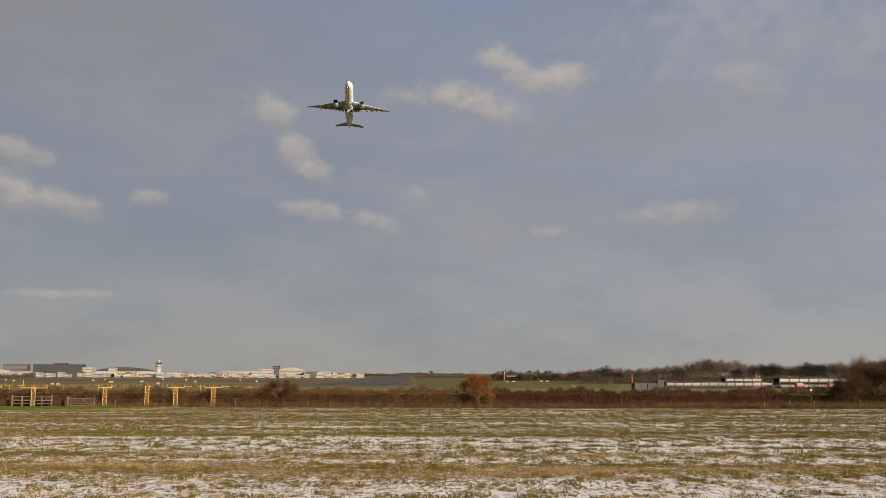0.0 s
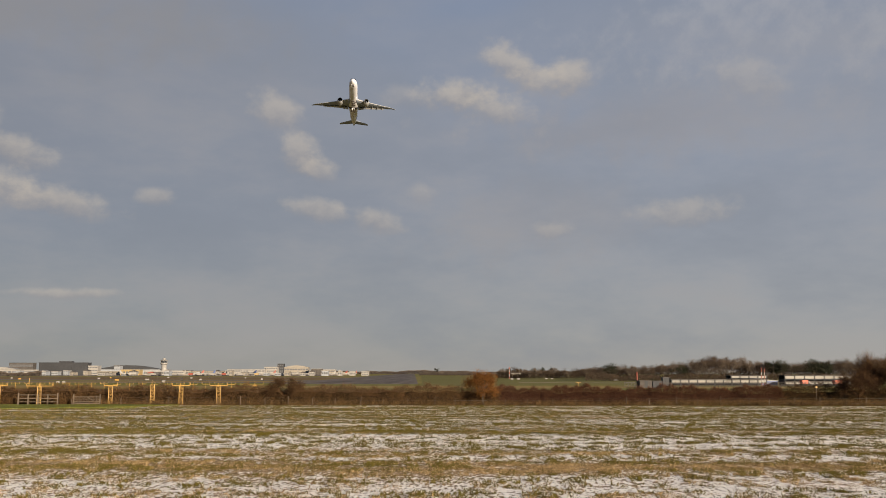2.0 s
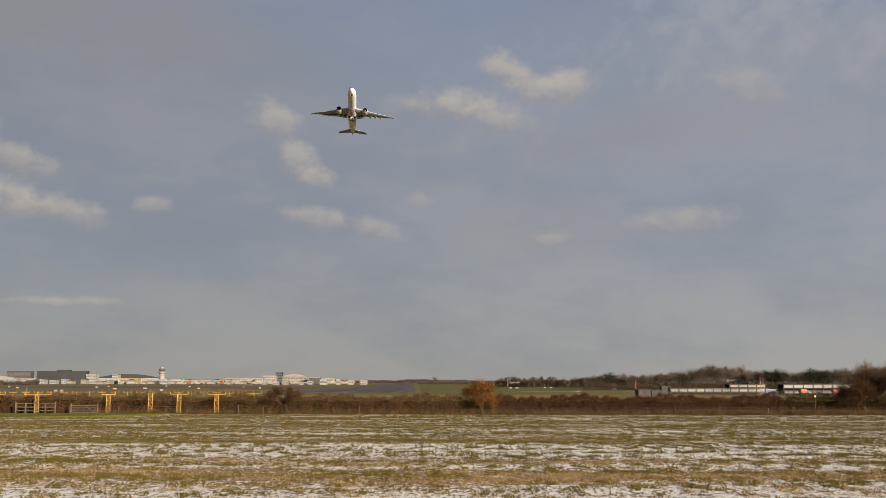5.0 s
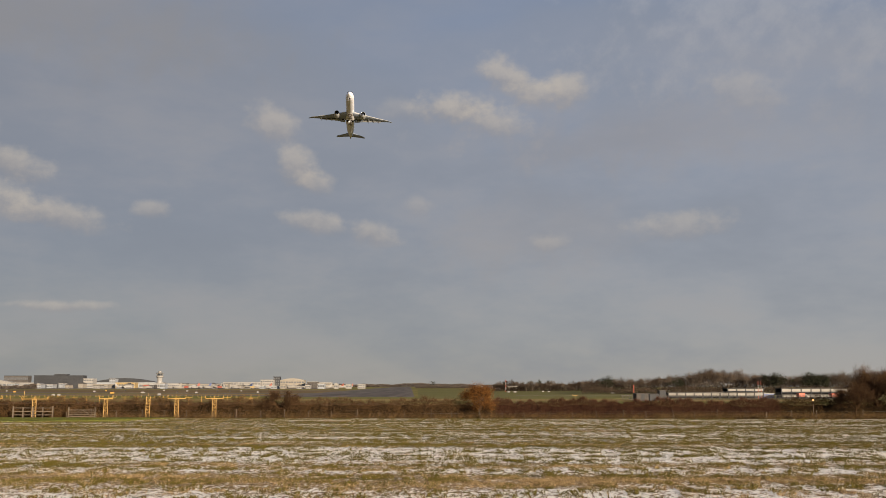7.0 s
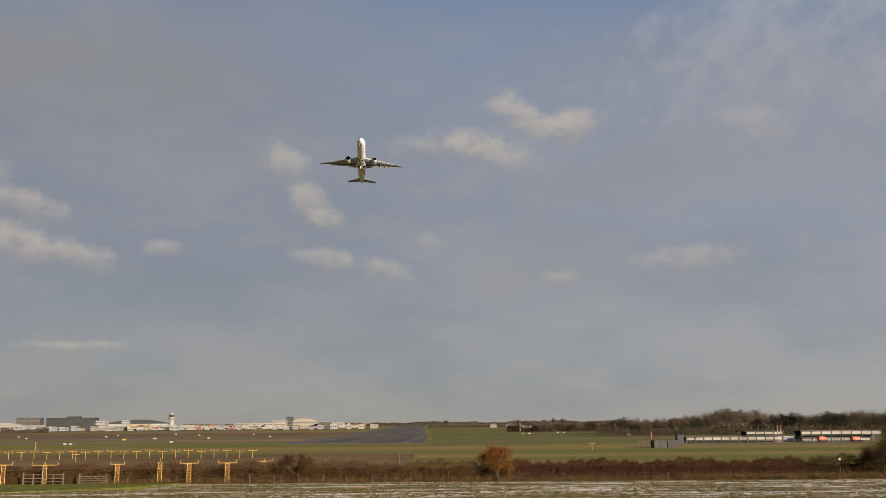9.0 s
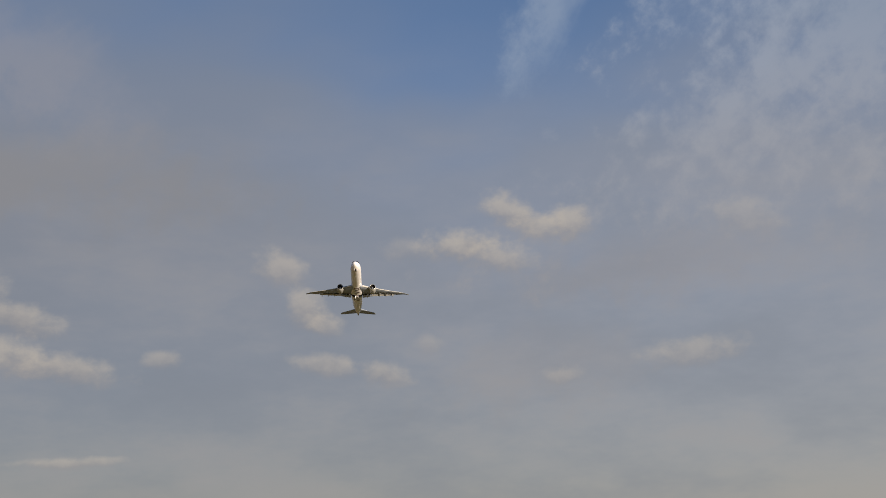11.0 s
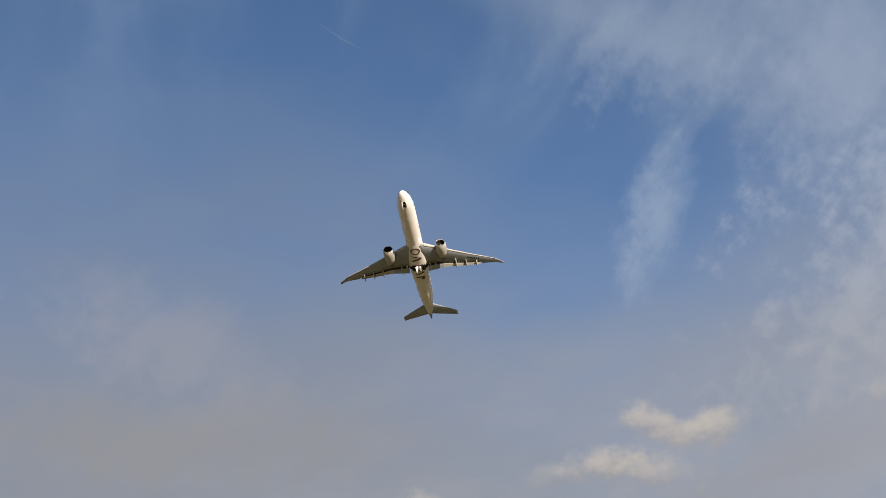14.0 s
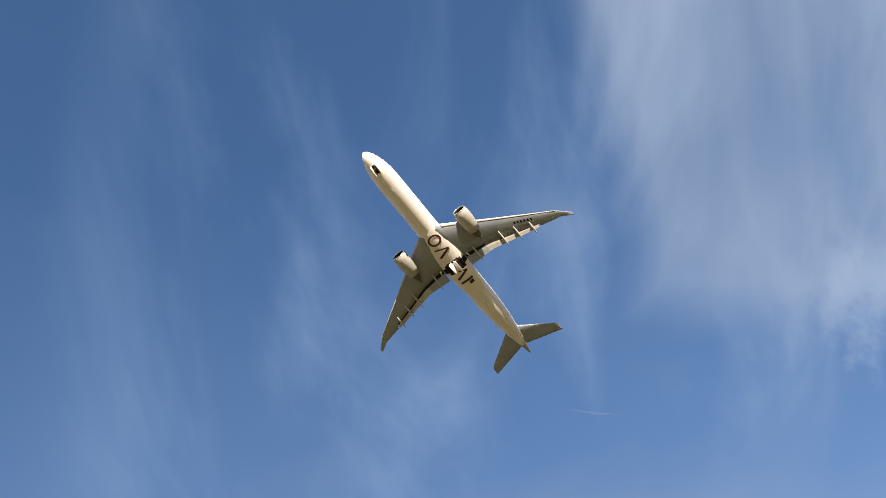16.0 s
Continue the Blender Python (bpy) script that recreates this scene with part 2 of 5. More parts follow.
# ---- materials ----
def material(name, dark, light, scale=2.0, fine=20.0, rough=0.8, metal=0.0, bump=0.0, spread=0.5, per=0.0, stretch=None):
    """A surface with stains at a coarse scale, grain at a fine one and relief; per: how far one piece differs from the next."""
    m = bpy.data.materials.new(name)
    m.use_nodes = True
    N = Nodes(m.node_tree)
    b = m.node_tree.nodes["Principled BSDF"]
    at = N.add("ShaderNodeTexCoord").outputs["Object"]
    if stretch:
        at = N.vmath("MULTIPLY", at, stretch)
    if rough >= 0.8:
        b.inputs["Specular IOR Level"].default_value = 0.08
    coarse = N.noise(at, scale, 3.0, 0.55)
    grain = N.noise(at, fine, 3.0, 0.6)
    f = N.math("ADD", N.math("MULTIPLY", coarse, spread), N.math("MULTIPLY", grain, 1.0 - spread))
    if per:
        info = N.add("ShaderNodeObjectInfo").outputs["Random"]
        isle = N.add("ShaderNodeNewGeometry").outputs["Random Per Island"]
        f = N.math("ADD", f, N.math("MULTIPLY", N.math("SUBTRACT", N.math("MAXIMUM", info, isle), 0.6), per))
    f = N.smooth(f, 0.3, 0.7)
    N.put(b.inputs["Base Color"], N.mix(f, dark, light))
    N.put(b.inputs["Roughness"], N.math("MULTIPLY_ADD", grain, 0.2, rough - 0.1, clamp=True))
    b.inputs["Metallic"].default_value = metal
    if bump:
        n = N.add("ShaderNodeBump", Height=grain, Strength=bump, Distance=0.02)
        N.put(b.inputs["Normal"], n.outputs[0])
    return m


# snow cover of the field against the distance from its near end: (metres, share)
COVER = [(0, 0.5), (31, 0.74), (34, 0.82), (35.5, 0.70), (38, 0.52), (40, 0.10), (43, 0.12), (44.5, 0.68), (46.5, 0.72), (48, 0.30), (50, 0.34),
         (52, 0.76), (61, 0.78), (64, 0.16), (67, 0.12), (70, 0.42), (80, 0.48), (85, 0.25), (92, 0.22), (97, 0.34), (106, 0.28), (111, 0.18), (114, 0.34), (116, 0.34), (120, 0.1)]


def field_material():
    m = bpy.data.materials.new("snowy_stubble")
    m.use_nodes = True
    N = Nodes(m.node_tree)
    b = m.node_tree.nodes["Principled BSDF"]
    at = N.add("ShaderNodeTexCoord").outputs["Object"]
    x, y, z = N.split(at)
    slow = N.noise(N.combine(N.math("MULTIPLY", x, 0.035), N.math("MULTIPLY", y, 0.05)), 1.0, 2.0)
    along = N.math("ADD", y, N.math("MULTIPLY_ADD", slow, 10.0, -5.0))
    cover = N.ramp(N.math("DIVIDE", along, 125.0), [(d / 125.0, (c, c, c)) for d, c in COVER])
    streak = N.noise(N.combine(N.math("MULTIPLY", x, 3.0), N.math("MULTIPLY", y, 1.15)), 1.0, 6.0, 0.72)
    tuft = N.noise(N.vmath("MULTIPLY", at, (6.0, 2.3, 1.0)), 1.0, 5.0, 0.75)
    patch = N.noise(N.combine(N.math("MULTIPLY", x, 0.13), N.math("MULTIPLY", y, 0.22)), 1.0, 4.0, 0.6)
    s = N.math("MULTIPLY_ADD", N.math("ADD", N.math("MULTIPLY", streak, 0.3), N.math("MULTIPLY", tuft, 0.7)), 6.0, -2.44)
    s = N.math("ADD", s, N.math("MULTIPLY_ADD", patch, 0.7, -0.35))
    rows = N.noise(N.combine(N.math("MULTIPLY", x, 0.05), N.math("MULTIPLY", y, 0.42)), 1.0, 3.0, 0.6)
    clump = N.noise(N.combine(N.math("MULTIPLY", x, 1.1), N.math("MULTIPLY", y, 0.34)), 1.0, 3.0, 0.6)
    far = N.smooth(y, 45.0, 95.0)
    s = N.math("ADD", s, N.math("MULTIPLY", N.math("MULTIPLY_ADD", rows, 3.6, -1.8), N.math("MULTIPLY_ADD", far, 0.75, 0.1)))
    s = N.math("ADD", s, N.math("MULTIPLY_ADD", clump, 0.8, -0.4))
    left = N.smooth(x, -55.0, 40.0, -0.20, 0.0)
    level = N.math("SUBTRACT", 1.02, N.math("ADD", cover, left))
    snow = N.smooth(N.math("SUBTRACT", s, level), -0.06, 0.08)
    grassy = N.noise(N.combine(N.math("MULTIPLY", x, 0.12), N.math("MULTIPLY", y, 0.5)), 1.0, 4.0, 0.6)
    straw = N.mix(N.smooth(tuft, 0.35, 0.65), (0.10, 0.062, 0.024), (0.50, 0.35, 0.19))
    green = N.mix(N.smooth(tuft, 0.35, 0.65), (0.020, 0.0165, 0.004), (0.150, 0.118, 0.022))
    soil = N.mix(N.smooth(N.math("ADD", grassy, N.smooth(y, 36.0, 75.0, -0.14, 0.08)), 0.40, 0.60), straw, green)
    N.put(b.inputs["Base Color"], N.mix(snow, soil, (0.93, 0.865, 0.775)))
    b.inputs["Roughness"].default_value = 0.85
    b.inputs["Specular IOR Level"].default_value = 0.1
    n = N.add("ShaderNodeBump", Height=N.math("ADD", tuft, N.math("MULTIPLY", streak, 0.6)), Strength=0.4, Distance=0.08)
    N.put(b.inputs["Normal"], n.outputs[0])
    return m


def airfield_material():
    m = bpy.data.materials.new("airfield_grass")
    m.use_nodes = True
    N = Nodes(m.node_tree)
    b = m.node_tree.nodes["Principled BSDF"]
    at = N.add("ShaderNodeTexCoord").outputs["Object"]
    x, y, z = N.split(at)
    bands = N.noise(N.combine(N.math("MULTIPLY", x, 0.003), N.math("MULTIPLY", y, 0.02)), 1.0, 3.0)
    fine = N.noise(at, 0.6, 4.0, 0.65)
    f = N.math("ADD", N.math("MULTIPLY", bands, 0.7), N.math("MULTIPLY", fine, 0.3))
    c = N.ramp(f, [(0.34, (0.30, 0.19, 0.085)), (0.45, (0.24, 0.175, 0.06)), (0.54, (0.13, 0.14, 0.03)), (0.66, (0.27, 0.19, 0.08))])
    N.put(b.inputs["Base Color"], c)
    b.inputs["Roughness"].default_value = 0.95
    b.inputs["Specular IOR Level"].default_value = 0.05
    return m


M = dict(
    field=field_material(), airfield=airfield_material(),
    verge=material("bright_verge_grass", (0.065, 0.072, 0.014), (0.15, 0.155, 0.034), 0.6, 6, 0.9, bump=0.5),
    asphalt=material("worn_asphalt", (0.065, 0.054, 0.048), (0.18, 0.15, 0.125), 1.0, 6.0, 0.85, spread=0.7, stretch=(0.22, 0.006, 1.0)),
    drygrass=material("withered_brown_grass", (0.10, 0.063, 0.027), (0.225, 0.148, 0.07), 0.02, 0.3, 0.95),
    mown=material("mown_green_grass", (0.105, 0.096, 0.027), (0.185, 0.162, 0.052), 0.01, 0.3, 0.95, stretch=(0.4, 1.0, 1.0)),
    taxi=material("grey_taxiway", (0.10, 0.08, 0.065), (0.18, 0.147, 0.124), 0.03, 0.5, 0.8),
    marking=material("white_marking", (0.55, 0.55, 0.53), (0.75, 0.75, 0.72), 0.3, 4, 0.7),
    twig=material("brown_twigs", (0.013, 0.007, 0.004), (0.085, 0.047, 0.022), 0.5, 3, 0.9, per=0.5),
    redtwig=material("reddish_brown_stems", (0.014, 0.006, 0.0035), (0.060, 0.027, 0.015), 0.5, 3, 0.9, per=0.5),
    bramble=material("dark_olive_bramble", (0.010, 0.006, 0.002), (0.060, 0.033, 0.012), 0.5, 3, 0.9, per=0.5),
    reed=material("dry_reed", (0.028, 0.017, 0.007), (0.165, 0.10, 0.043), 1.0, 6, 0.9, per=0.5),
    oakleaf=material("rusty_oak_leaves", (0.042, 0.017, 0.005), (0.20, 0.087, 0.022), 1.0, 5, 0.8, per=0.6),
    bark=material("grey_brown_bark", (0.05, 0.04, 0.03), (0.13, 0.105, 0.08), 2, 20, 0.95, bump=0.4),
    woodtwig=material("winter_wood_twigs", (0.026, 0.019, 0.013), (0.062, 0.043, 0.030), 0.05, 0.6, 0.95, per=0.25),
    palewood=material("pale_winter_twigs", (0.05, 0.038, 0.028), (0.115, 0.086, 0.064), 0.05, 0.6, 0.95, per=0.25),
    # paler, flatter browns: haze over distance is mixed into the colour
    farwood=material("hazed_distant_wood", (0.075, 0.059, 0.048), (0.11, 0.088, 0.072), 0.02, 0.2, 0.95, per=0.1),
    pine=material("dark_evergreen", (0.010, 0.011, 0.007), (0.030, 0.031, 0.018), 0.1, 1.0, 0.9, per=0.4),
    grass=material("green_grass_blades", (0.010, 0.0085, 0.002), (0.080, 0.064, 0.012), 0.4, 3, 0.8, per=0.6),
    straw=material("straw_stubble", (0.09, 0.058, 0.024), (0.42, 0.30, 0.165), 0.4, 3, 0.85, per=0.6),
    yellow=material("yellow_painted_steel", (0.30, 0.165, 0.032), (0.43, 0.255, 0.06), 1, 10, 0.5, per=0.3),
    timber=material("weathered_timber", (0.055, 0.042, 0.03), (0.14, 0.11, 0.082), 2, 25, 0.9, bump=0.4, per=0.4),
    panel=material("pale_grey_shed_panel", (0.15, 0.14, 0.126), (0.25, 0.234, 0.212), 0.3, 3, 0.7, per=0.5),
    # far panes: the sky's reflection is put into a lighter base colour
    farglass=material("far_glass_painted_sky", (0.06, 0.062, 0.066), (0.13, 0.13, 0.135), 0.3, 2, 0.3),
    white=material("white_cladding", (0.17, 0.157, 0.142), (0.28, 0.264, 0.243), 0.05, 0.6, 0.6, per=0.2),
    cream=material("cream_wall", (0.165, 0.143, 0.115), (0.255, 0.225, 0.184), 0.05, 0.6, 0.7, per=0.2),
    ochre=material("pale_yellow_cladding", (0.24, 0.165, 0.07), (0.34, 0.25, 0.115), 0.05, 0.6, 0.7),
    slate=material("dark_grey_cladding", (0.018, 0.0185, 0.021), (0.036, 0.037, 0.041), 0.04, 0.5, 0.75),
    grey=material("mid_grey_cladding", (0.19, 0.20, 0.215), (0.29, 0.30, 0.315), 0.04, 0.5, 0.6),
    roof=material("dark_roof", (0.05, 0.045, 0.042), (0.10, 0.09, 0.083), 0.1, 1.0, 0.8),
    glass=material("dark_window_glass", (0.02, 0.024, 0.03), (0.04, 0.046, 0.055), 0.3, 2, 0.15),
    orange=material("orange_red_paint", (0.28, 0.042, 0.013), (0.38, 0.066, 0.019), 0.5, 5, 0.5),
    red=material("brick_red_paint", (0.16, 0.036, 0.022), (0.25, 0.058, 0.034), 0.5, 5, 0.6),
    blue=material("deep_blue_paint", (0.03, 0.05, 0.14), (0.05, 0.08, 0.2), 0.5, 5, 0.4),
    steel=material("galvanised_steel", (0.085, 0.085, 0.085), (0.15, 0.15, 0.15), 1, 15, 0.5, metal=0.3),
    rubber=material("black_rubber", (0.012, 0.012, 0.012), (0.03, 0.03, 0.03), 2, 20, 0.8),
    hull=material("warm_white_aircraft_paint", (0.71, 0.70, 0.75), (0.81, 0.80, 0.85), 0.35, 4, 0.35),
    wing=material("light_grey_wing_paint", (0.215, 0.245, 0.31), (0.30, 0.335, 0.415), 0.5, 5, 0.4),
    # grey between hull and wing, putting partial light into the colour
    nacelle=material("part_lit_aircraft_paint", (0.34, 0.34, 0.345), (0.45, 0.45, 0.455), 0.6, 5, 0.4),
    bright=material("polished_metal_lip", (0.62, 0.62, 0.62), (0.75, 0.75, 0.75), 1, 8, 0.25, metal=0.9),
    # near-black put in for shade in bays, slots and inlets; also colours the wing bars
    well=material("bay_shade_and_marking_black", (0.012, 0.011, 0.010), (0.03, 0.028, 0.026), 2, 15, 0.9),
    maroon=material("dark_maroon_paint", (0.045, 0.008, 0.016), (0.07, 0.014, 0.024), 1, 8, 0.4),
)


# ---- building helpers ----
def link_mesh(name, bm, mat, smooth=False):
    bmesh.ops.recalc_face_normals(bm, faces=bm.faces)
    me = bpy.data.meshes.new(name)
    bm.to_mesh(me)
    bm.free()
    me.materials.append(mat)
    if smooth:
        me.polygons.foreach_set("use_smooth", [True] * len(me.polygons))
    return new(name, me)


def part(name, bm, mat, parent=None, label="", smooth=False):
    """Links a bmesh as one mesh object under a thing or a part."""
    ob = link_mesh(name, bm, mat, smooth)
    ob.parent = parent
    if label:
        ob["label"] = label
    return ob


def thing(name, label, category, at=(0, 0, 0), turn=0.0, group="", kind=""):
    ob = new(name)
    ob.matrix_world = pose(*at, 0, 0, turn)
    return tagged(ob, label, category, group, kind)


def box(bm, x0, x1, y0, y1, z0, z1, m=None, bevel=0.0):
    made = bmesh.ops.create_cube(bm, size=1.0, matrix=Matrix.LocRotScale(((x0 + x1) / 2, (y0 + y1) / 2, (z0 + z1) / 2), None, (x1 - x0, y1 - y0, z1 - z0)))
    vs = made["verts"]
    if bevel:
        es = list({e for v in vs for e in v.link_edges})
        r = bmesh.ops.bevel(bm, geom=es, offset=bevel, segments=1, affect="EDGES")
        vs = r["verts"]
    if m is not None:
        bmesh.ops.transform(bm, matrix=m, verts=vs)
    return bm


def B(*a, **k):
    return box(bmesh.new(), *a, **k)


def rod(bm, a, b, r0, r1=None, sides=6):
    """A tapered round bar from a to b."""
    a, b = Vector(a), Vector(b)
    r1 = r0 if r1 is None else r1
    turn = (b - a).to_track_quat("Z", "Y").to_matrix()
    rings = []
    for p, r in ((a, r0), (b, r1)):
        rings.append([bm.verts.new(p + turn @ Vector((r * math.cos(2 * math.pi * i / sides), r * math.sin(2 * math.pi * i / sides), 0))) for i in range(sides)])
    for i in range(sides):
        bm.faces.new((rings[0][i], rings[0][(i + 1) % sides], rings[1][(i + 1) % sides], rings[1][i]))
    bm.faces.new(rings[0][::-1])
    bm.faces.new(rings[1])
    return bm


def loft(bm, rings, closed=True, caps=True):
    """Skins a row of rings of points."""
    vs = [[bm.verts.new(p) for p in ring] for ring in rings]
    n = len(vs[0])
    for a, b in zip(vs, vs[1:]):
        for i in range(n if closed else n - 1):
            bm.faces.new((a[i], a[(i + 1) % n], b[(i + 1) % n], b[i]))
    if caps and closed:
        bm.faces.new(vs[0][::-1])
        bm.faces.new(vs[-1])
    return bm


def blades(name, roots, ways, lengths, widths, mat, rng, label="", category="", kind="", bend=0.0):
    """One mesh of many thin pointed blades or twigs."""
    n = len(roots)
    side = np.cross(ways, rng.normal(size=(n, 3)))
    side /= np.linalg.norm(side, axis=1)[:, None] + 1e-9
    tip = roots + ways * lengths[:, None]
    if bend:
        tip += rng.normal(size=(n, 3)) * (lengths * bend)[:, None]
    v = np.empty((n, 3, 3))
    v[:, 0], v[:, 1], v[:, 2] = roots - side * widths[:, None] / 2, roots + side * widths[:, None] / 2, tip
    return triangles(name, v, mat, label, category, kind)


def leaves(name, at, size, mat, rng, label="", category="", kind=""):
    """One mesh of many small leaves that lie every way."""
    n = len(at)
    a, b = rng.normal(size=(n, 3)), rng.normal(size=(n, 3))
    a /= np.linalg.norm(a, axis=1)[:, None]
    b -= a * np.sum(a * b, axis=1)[:, None]
    b /= np.linalg.norm(b, axis=1)[:, None]
    v = np.empty((n, 3, 3))
    v[:, 0], v[:, 1], v[:, 2] = at - a * size[:, None], at + b * size[:, None] * 0.7, at + a * size[:, None] - b * size[:, None] * 0.3
    return triangles(name, v, mat, label, category, kind)


def triangles(name, v, mat, label="", category="", kind=""):
    n = len(v)
    me = bpy.data.meshes.new(name)
    me.vertices.add(3 * n)
    me.vertices.foreach_set("co", v.reshape(-1).astype(np.float32))
    me.loops.add(3 * n)
    me.loops.foreach_set("vertex_index", np.arange(3 * n, dtype=np.int32))
    me.polygons.add(n)
    me.polygons.foreach_set("loop_start", np.arange(0, 3 * n, 3, dtype=np.int32))
    me.update(calc_edges=True)
    me.validate()
    me.materials.append(mat)
    return tagged(new(name, me), label, category, "", kind)


def unit(v):
    return v / (np.linalg.norm(v, axis=1)[:, None] + 1e-9)


# ---- ground ----
def flat(name, corners, z, mat, label, thick=0.03):
    bm = bmesh.new()
    loft(bm, [[(x, y, z - thick) for x, y in corners], [(x, y, z) for x, y in corners]])
    return tagged(link_mesh(name, bm, mat), label, name.split("_")[0], "", "structure")


bm = bmesh.new()
bmesh.ops.create_grid(bm, x_segments=8, y_segments=8, size=6000)
tagged(link_mesh("ground", bm, M["airfield"]), "flat winter airfield grass in brown and green", "ground", "", "structure")


def field_height(x, y):
    return 0.05 + 0.05 * noise.noise((x * 0.08, y * 0.25, 0)) + 0.035 * noise.noise((x * 0.7, y * 1.1, 3))


def make_field():
    bm = bmesh.new()
    nx, ny = 240, 190
    x0, x1, y0, y1 = -320.0, 320.0, -140.0, 118.0
    g = [[bm.verts.new((x0 + (x1 - x0) * i / nx, y0 + (y1 - y0) * j / ny, 0)) for i in range(nx + 1)] for j in range(ny + 1)]
    for row in g:
        for v in row:
            v.co.z = field_height(v.co.x, v.co.y)
    for j in range(ny):
        for i in range(nx):
            bm.faces.new((g[j][i], g[j][i + 1], g[j + 1][i + 1], g[j + 1][i]))
    ob = link_mesh("ground_field", bm, M["field"], True)
    tagged(ob, "stubble field with bands of thin snow, straw and green shoots", "field", "", "structure")


make_field()
flat("verge", [(-85, 94), (-54, 102), (-38, 111), (-33, 119), (-85, 119)], 0.125, M["verge"], "strip of bright green grass along the field edge", 0.12)


def along_runway(x, d):
    """A point of the runway: metres across from its east edge and beyond its near end."""
    return (-12 + x - 0.0350 * d, 350 + d)


def strip(name, a, b, d0, d1, z, mat, label):
    return flat(name, [along_runway(a, d0), along_runway(b, d0), along_runway(b, d1), along_runway(a, d1)], z, mat, label)


strip("runway", -46, 0, 0, 2600, 0.06, M["asphalt"], "dark asphalt runway with paler worn edges")
strip("runway_shoulder", -52, 1.2, -8, 2600, 0.035, M["taxi"], "pale grey paved shoulder beside the runway")
flat("ground_dry", [(-700, 640), (-75, 540), (-75, 800), (-800, 1000)], 0.02, M["drygrass"], "withered brown grass between the taxiways")
flat("ground_dry_near", [(-260, 130), (-8, 130), (-10, 225), (-260, 260)], 0.02, M["drygrass"], "withered brown rough grass behind the hedge")
flat("ground_mown", [(-8, 300), (420, 380), (420, 900), (-36, 1300)], 0.02, M["mown"], "mown green grass beside the runway")
flat("taxiway_near", [(-330, 420), (-64, 380), (-64, 405), (-330, 460)], 0.05, M["taxi"], "grey-brown taxiway crossing the grass")
flat("taxiway_north", [(-420, 560), (-66, 470), (-66, 510), (-420, 620)], 0.05, M["taxi"], "grey taxiway that leaves the runway")
flat("taxiway_far", [(-900, 900), (-90, 800), (-90, 830), (-900, 950)], 0.05, M["taxi"], "wide grey apron taxiway before the terminals")
flat("apron", [(-1100, 1150), (-150, 1150), (-180, 1900), (-1100, 1900)], 0.045, M["taxi"], "pale grey concrete apron by the terminal buildings")
flat("road_east", [(30, 405), (260, 455), (260, 461), (30, 411)], 0.05, M["taxi"], "narrow grey perimeter road across the grass")


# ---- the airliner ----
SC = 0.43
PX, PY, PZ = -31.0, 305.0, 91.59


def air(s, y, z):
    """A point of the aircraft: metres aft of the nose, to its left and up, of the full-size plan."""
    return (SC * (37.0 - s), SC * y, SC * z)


def lathe(bm, rows, y=0.0, sides=28, caps=True):
    """Rows of (aft, radius, centre height) round a long axis."""
    return loft(bm, [[air(s, y + r * math.sin(2 * math.pi * i / sides), zc - r * math.cos(2 * math.pi * i / sides)) for i in range(sides)] for s, r, zc in rows], True, caps)


FOIL = [(0.0, 0.0), (0.02, 0.25), (0.1, 0.6), (0.3, 0.9), (0.55, 0.75), (0.8, 0.35), (1.0, 0.03),
        (1.0, -0.03), (0.8, -0.12), (0.55, -0.3), (0.3, -0.45), (0.1, -0.38), (0.02, -0.18)]


def surface(bm, sections, upright=False):
    """A wing from sections of (leading edge aft, span place, height, chord, thickness share, share of the chord kept)."""
    rings = []
    for le, span, h, chord, thick, keep in sections:
        ring = []
        for u, w in FOIL:
            off = w * thick * chord
            p = (le + min(u, keep) * chord, off, span) if upright else (le + min(u, keep) * chord, span, h + off)
            ring.append(air(*p))
        rings.append(ring)
    return loft(bm, rings)


def wing_le(y):
    return 26.6 + (y - 3.1) * 0.69 if y < 29.4 else 44.75 + (y - 29.4) * 1.05


def wing_te(y):
    if y < 10.4:
        return 40.8 + (y - 3.1) * 0.055
    return 41.2 + (y - 10.4) * 0.298 if y < 29.4 else 46.86 + (y - 29.4) * 0.68


def wing_z(y):
    return -2.05 + (y - 3.1) * 0.115 + 1.6 * (y / 32.4) ** 2


def belly_z(s, y):
    """Height of the underside at a place."""
    r = 3.1
    z = -math.sqrt(max(r * r - y * y, 0.0))
    u = (s - 36.5) / 13.0
    if abs(u) < 1:
        w, d = 2.6 + 1.05 * (1 - u * u), 1.45 + 0.85 * (1 - u * u)
        if abs(y) < w:
            z = min(z, -1.3 - d * (1 - (y / w) ** 2.0) ** 0.42)
    return z


def skin_patch(bm, s0, s1, y0, y1, lift=0.05, ns=4, ny=4):
    """A thin sheet that follows the underside."""
    g = [[bm.verts.new(air(s0 + (s1 - s0) * i / ns, y0 + (y1 - y0) * j / ny, belly_z(s0 + (s1 - s0) * i / ns, y0 + (y1 - y0) * j / ny) - lift)) for j in range(ny + 1)] for i in range(ns + 1)]
    for i in range(ns):
        for j in range(ny):
            bm.faces.new((g[i][j], g[i][j + 1], g[i + 1][j + 1], g[i + 1][j]))
    return bm


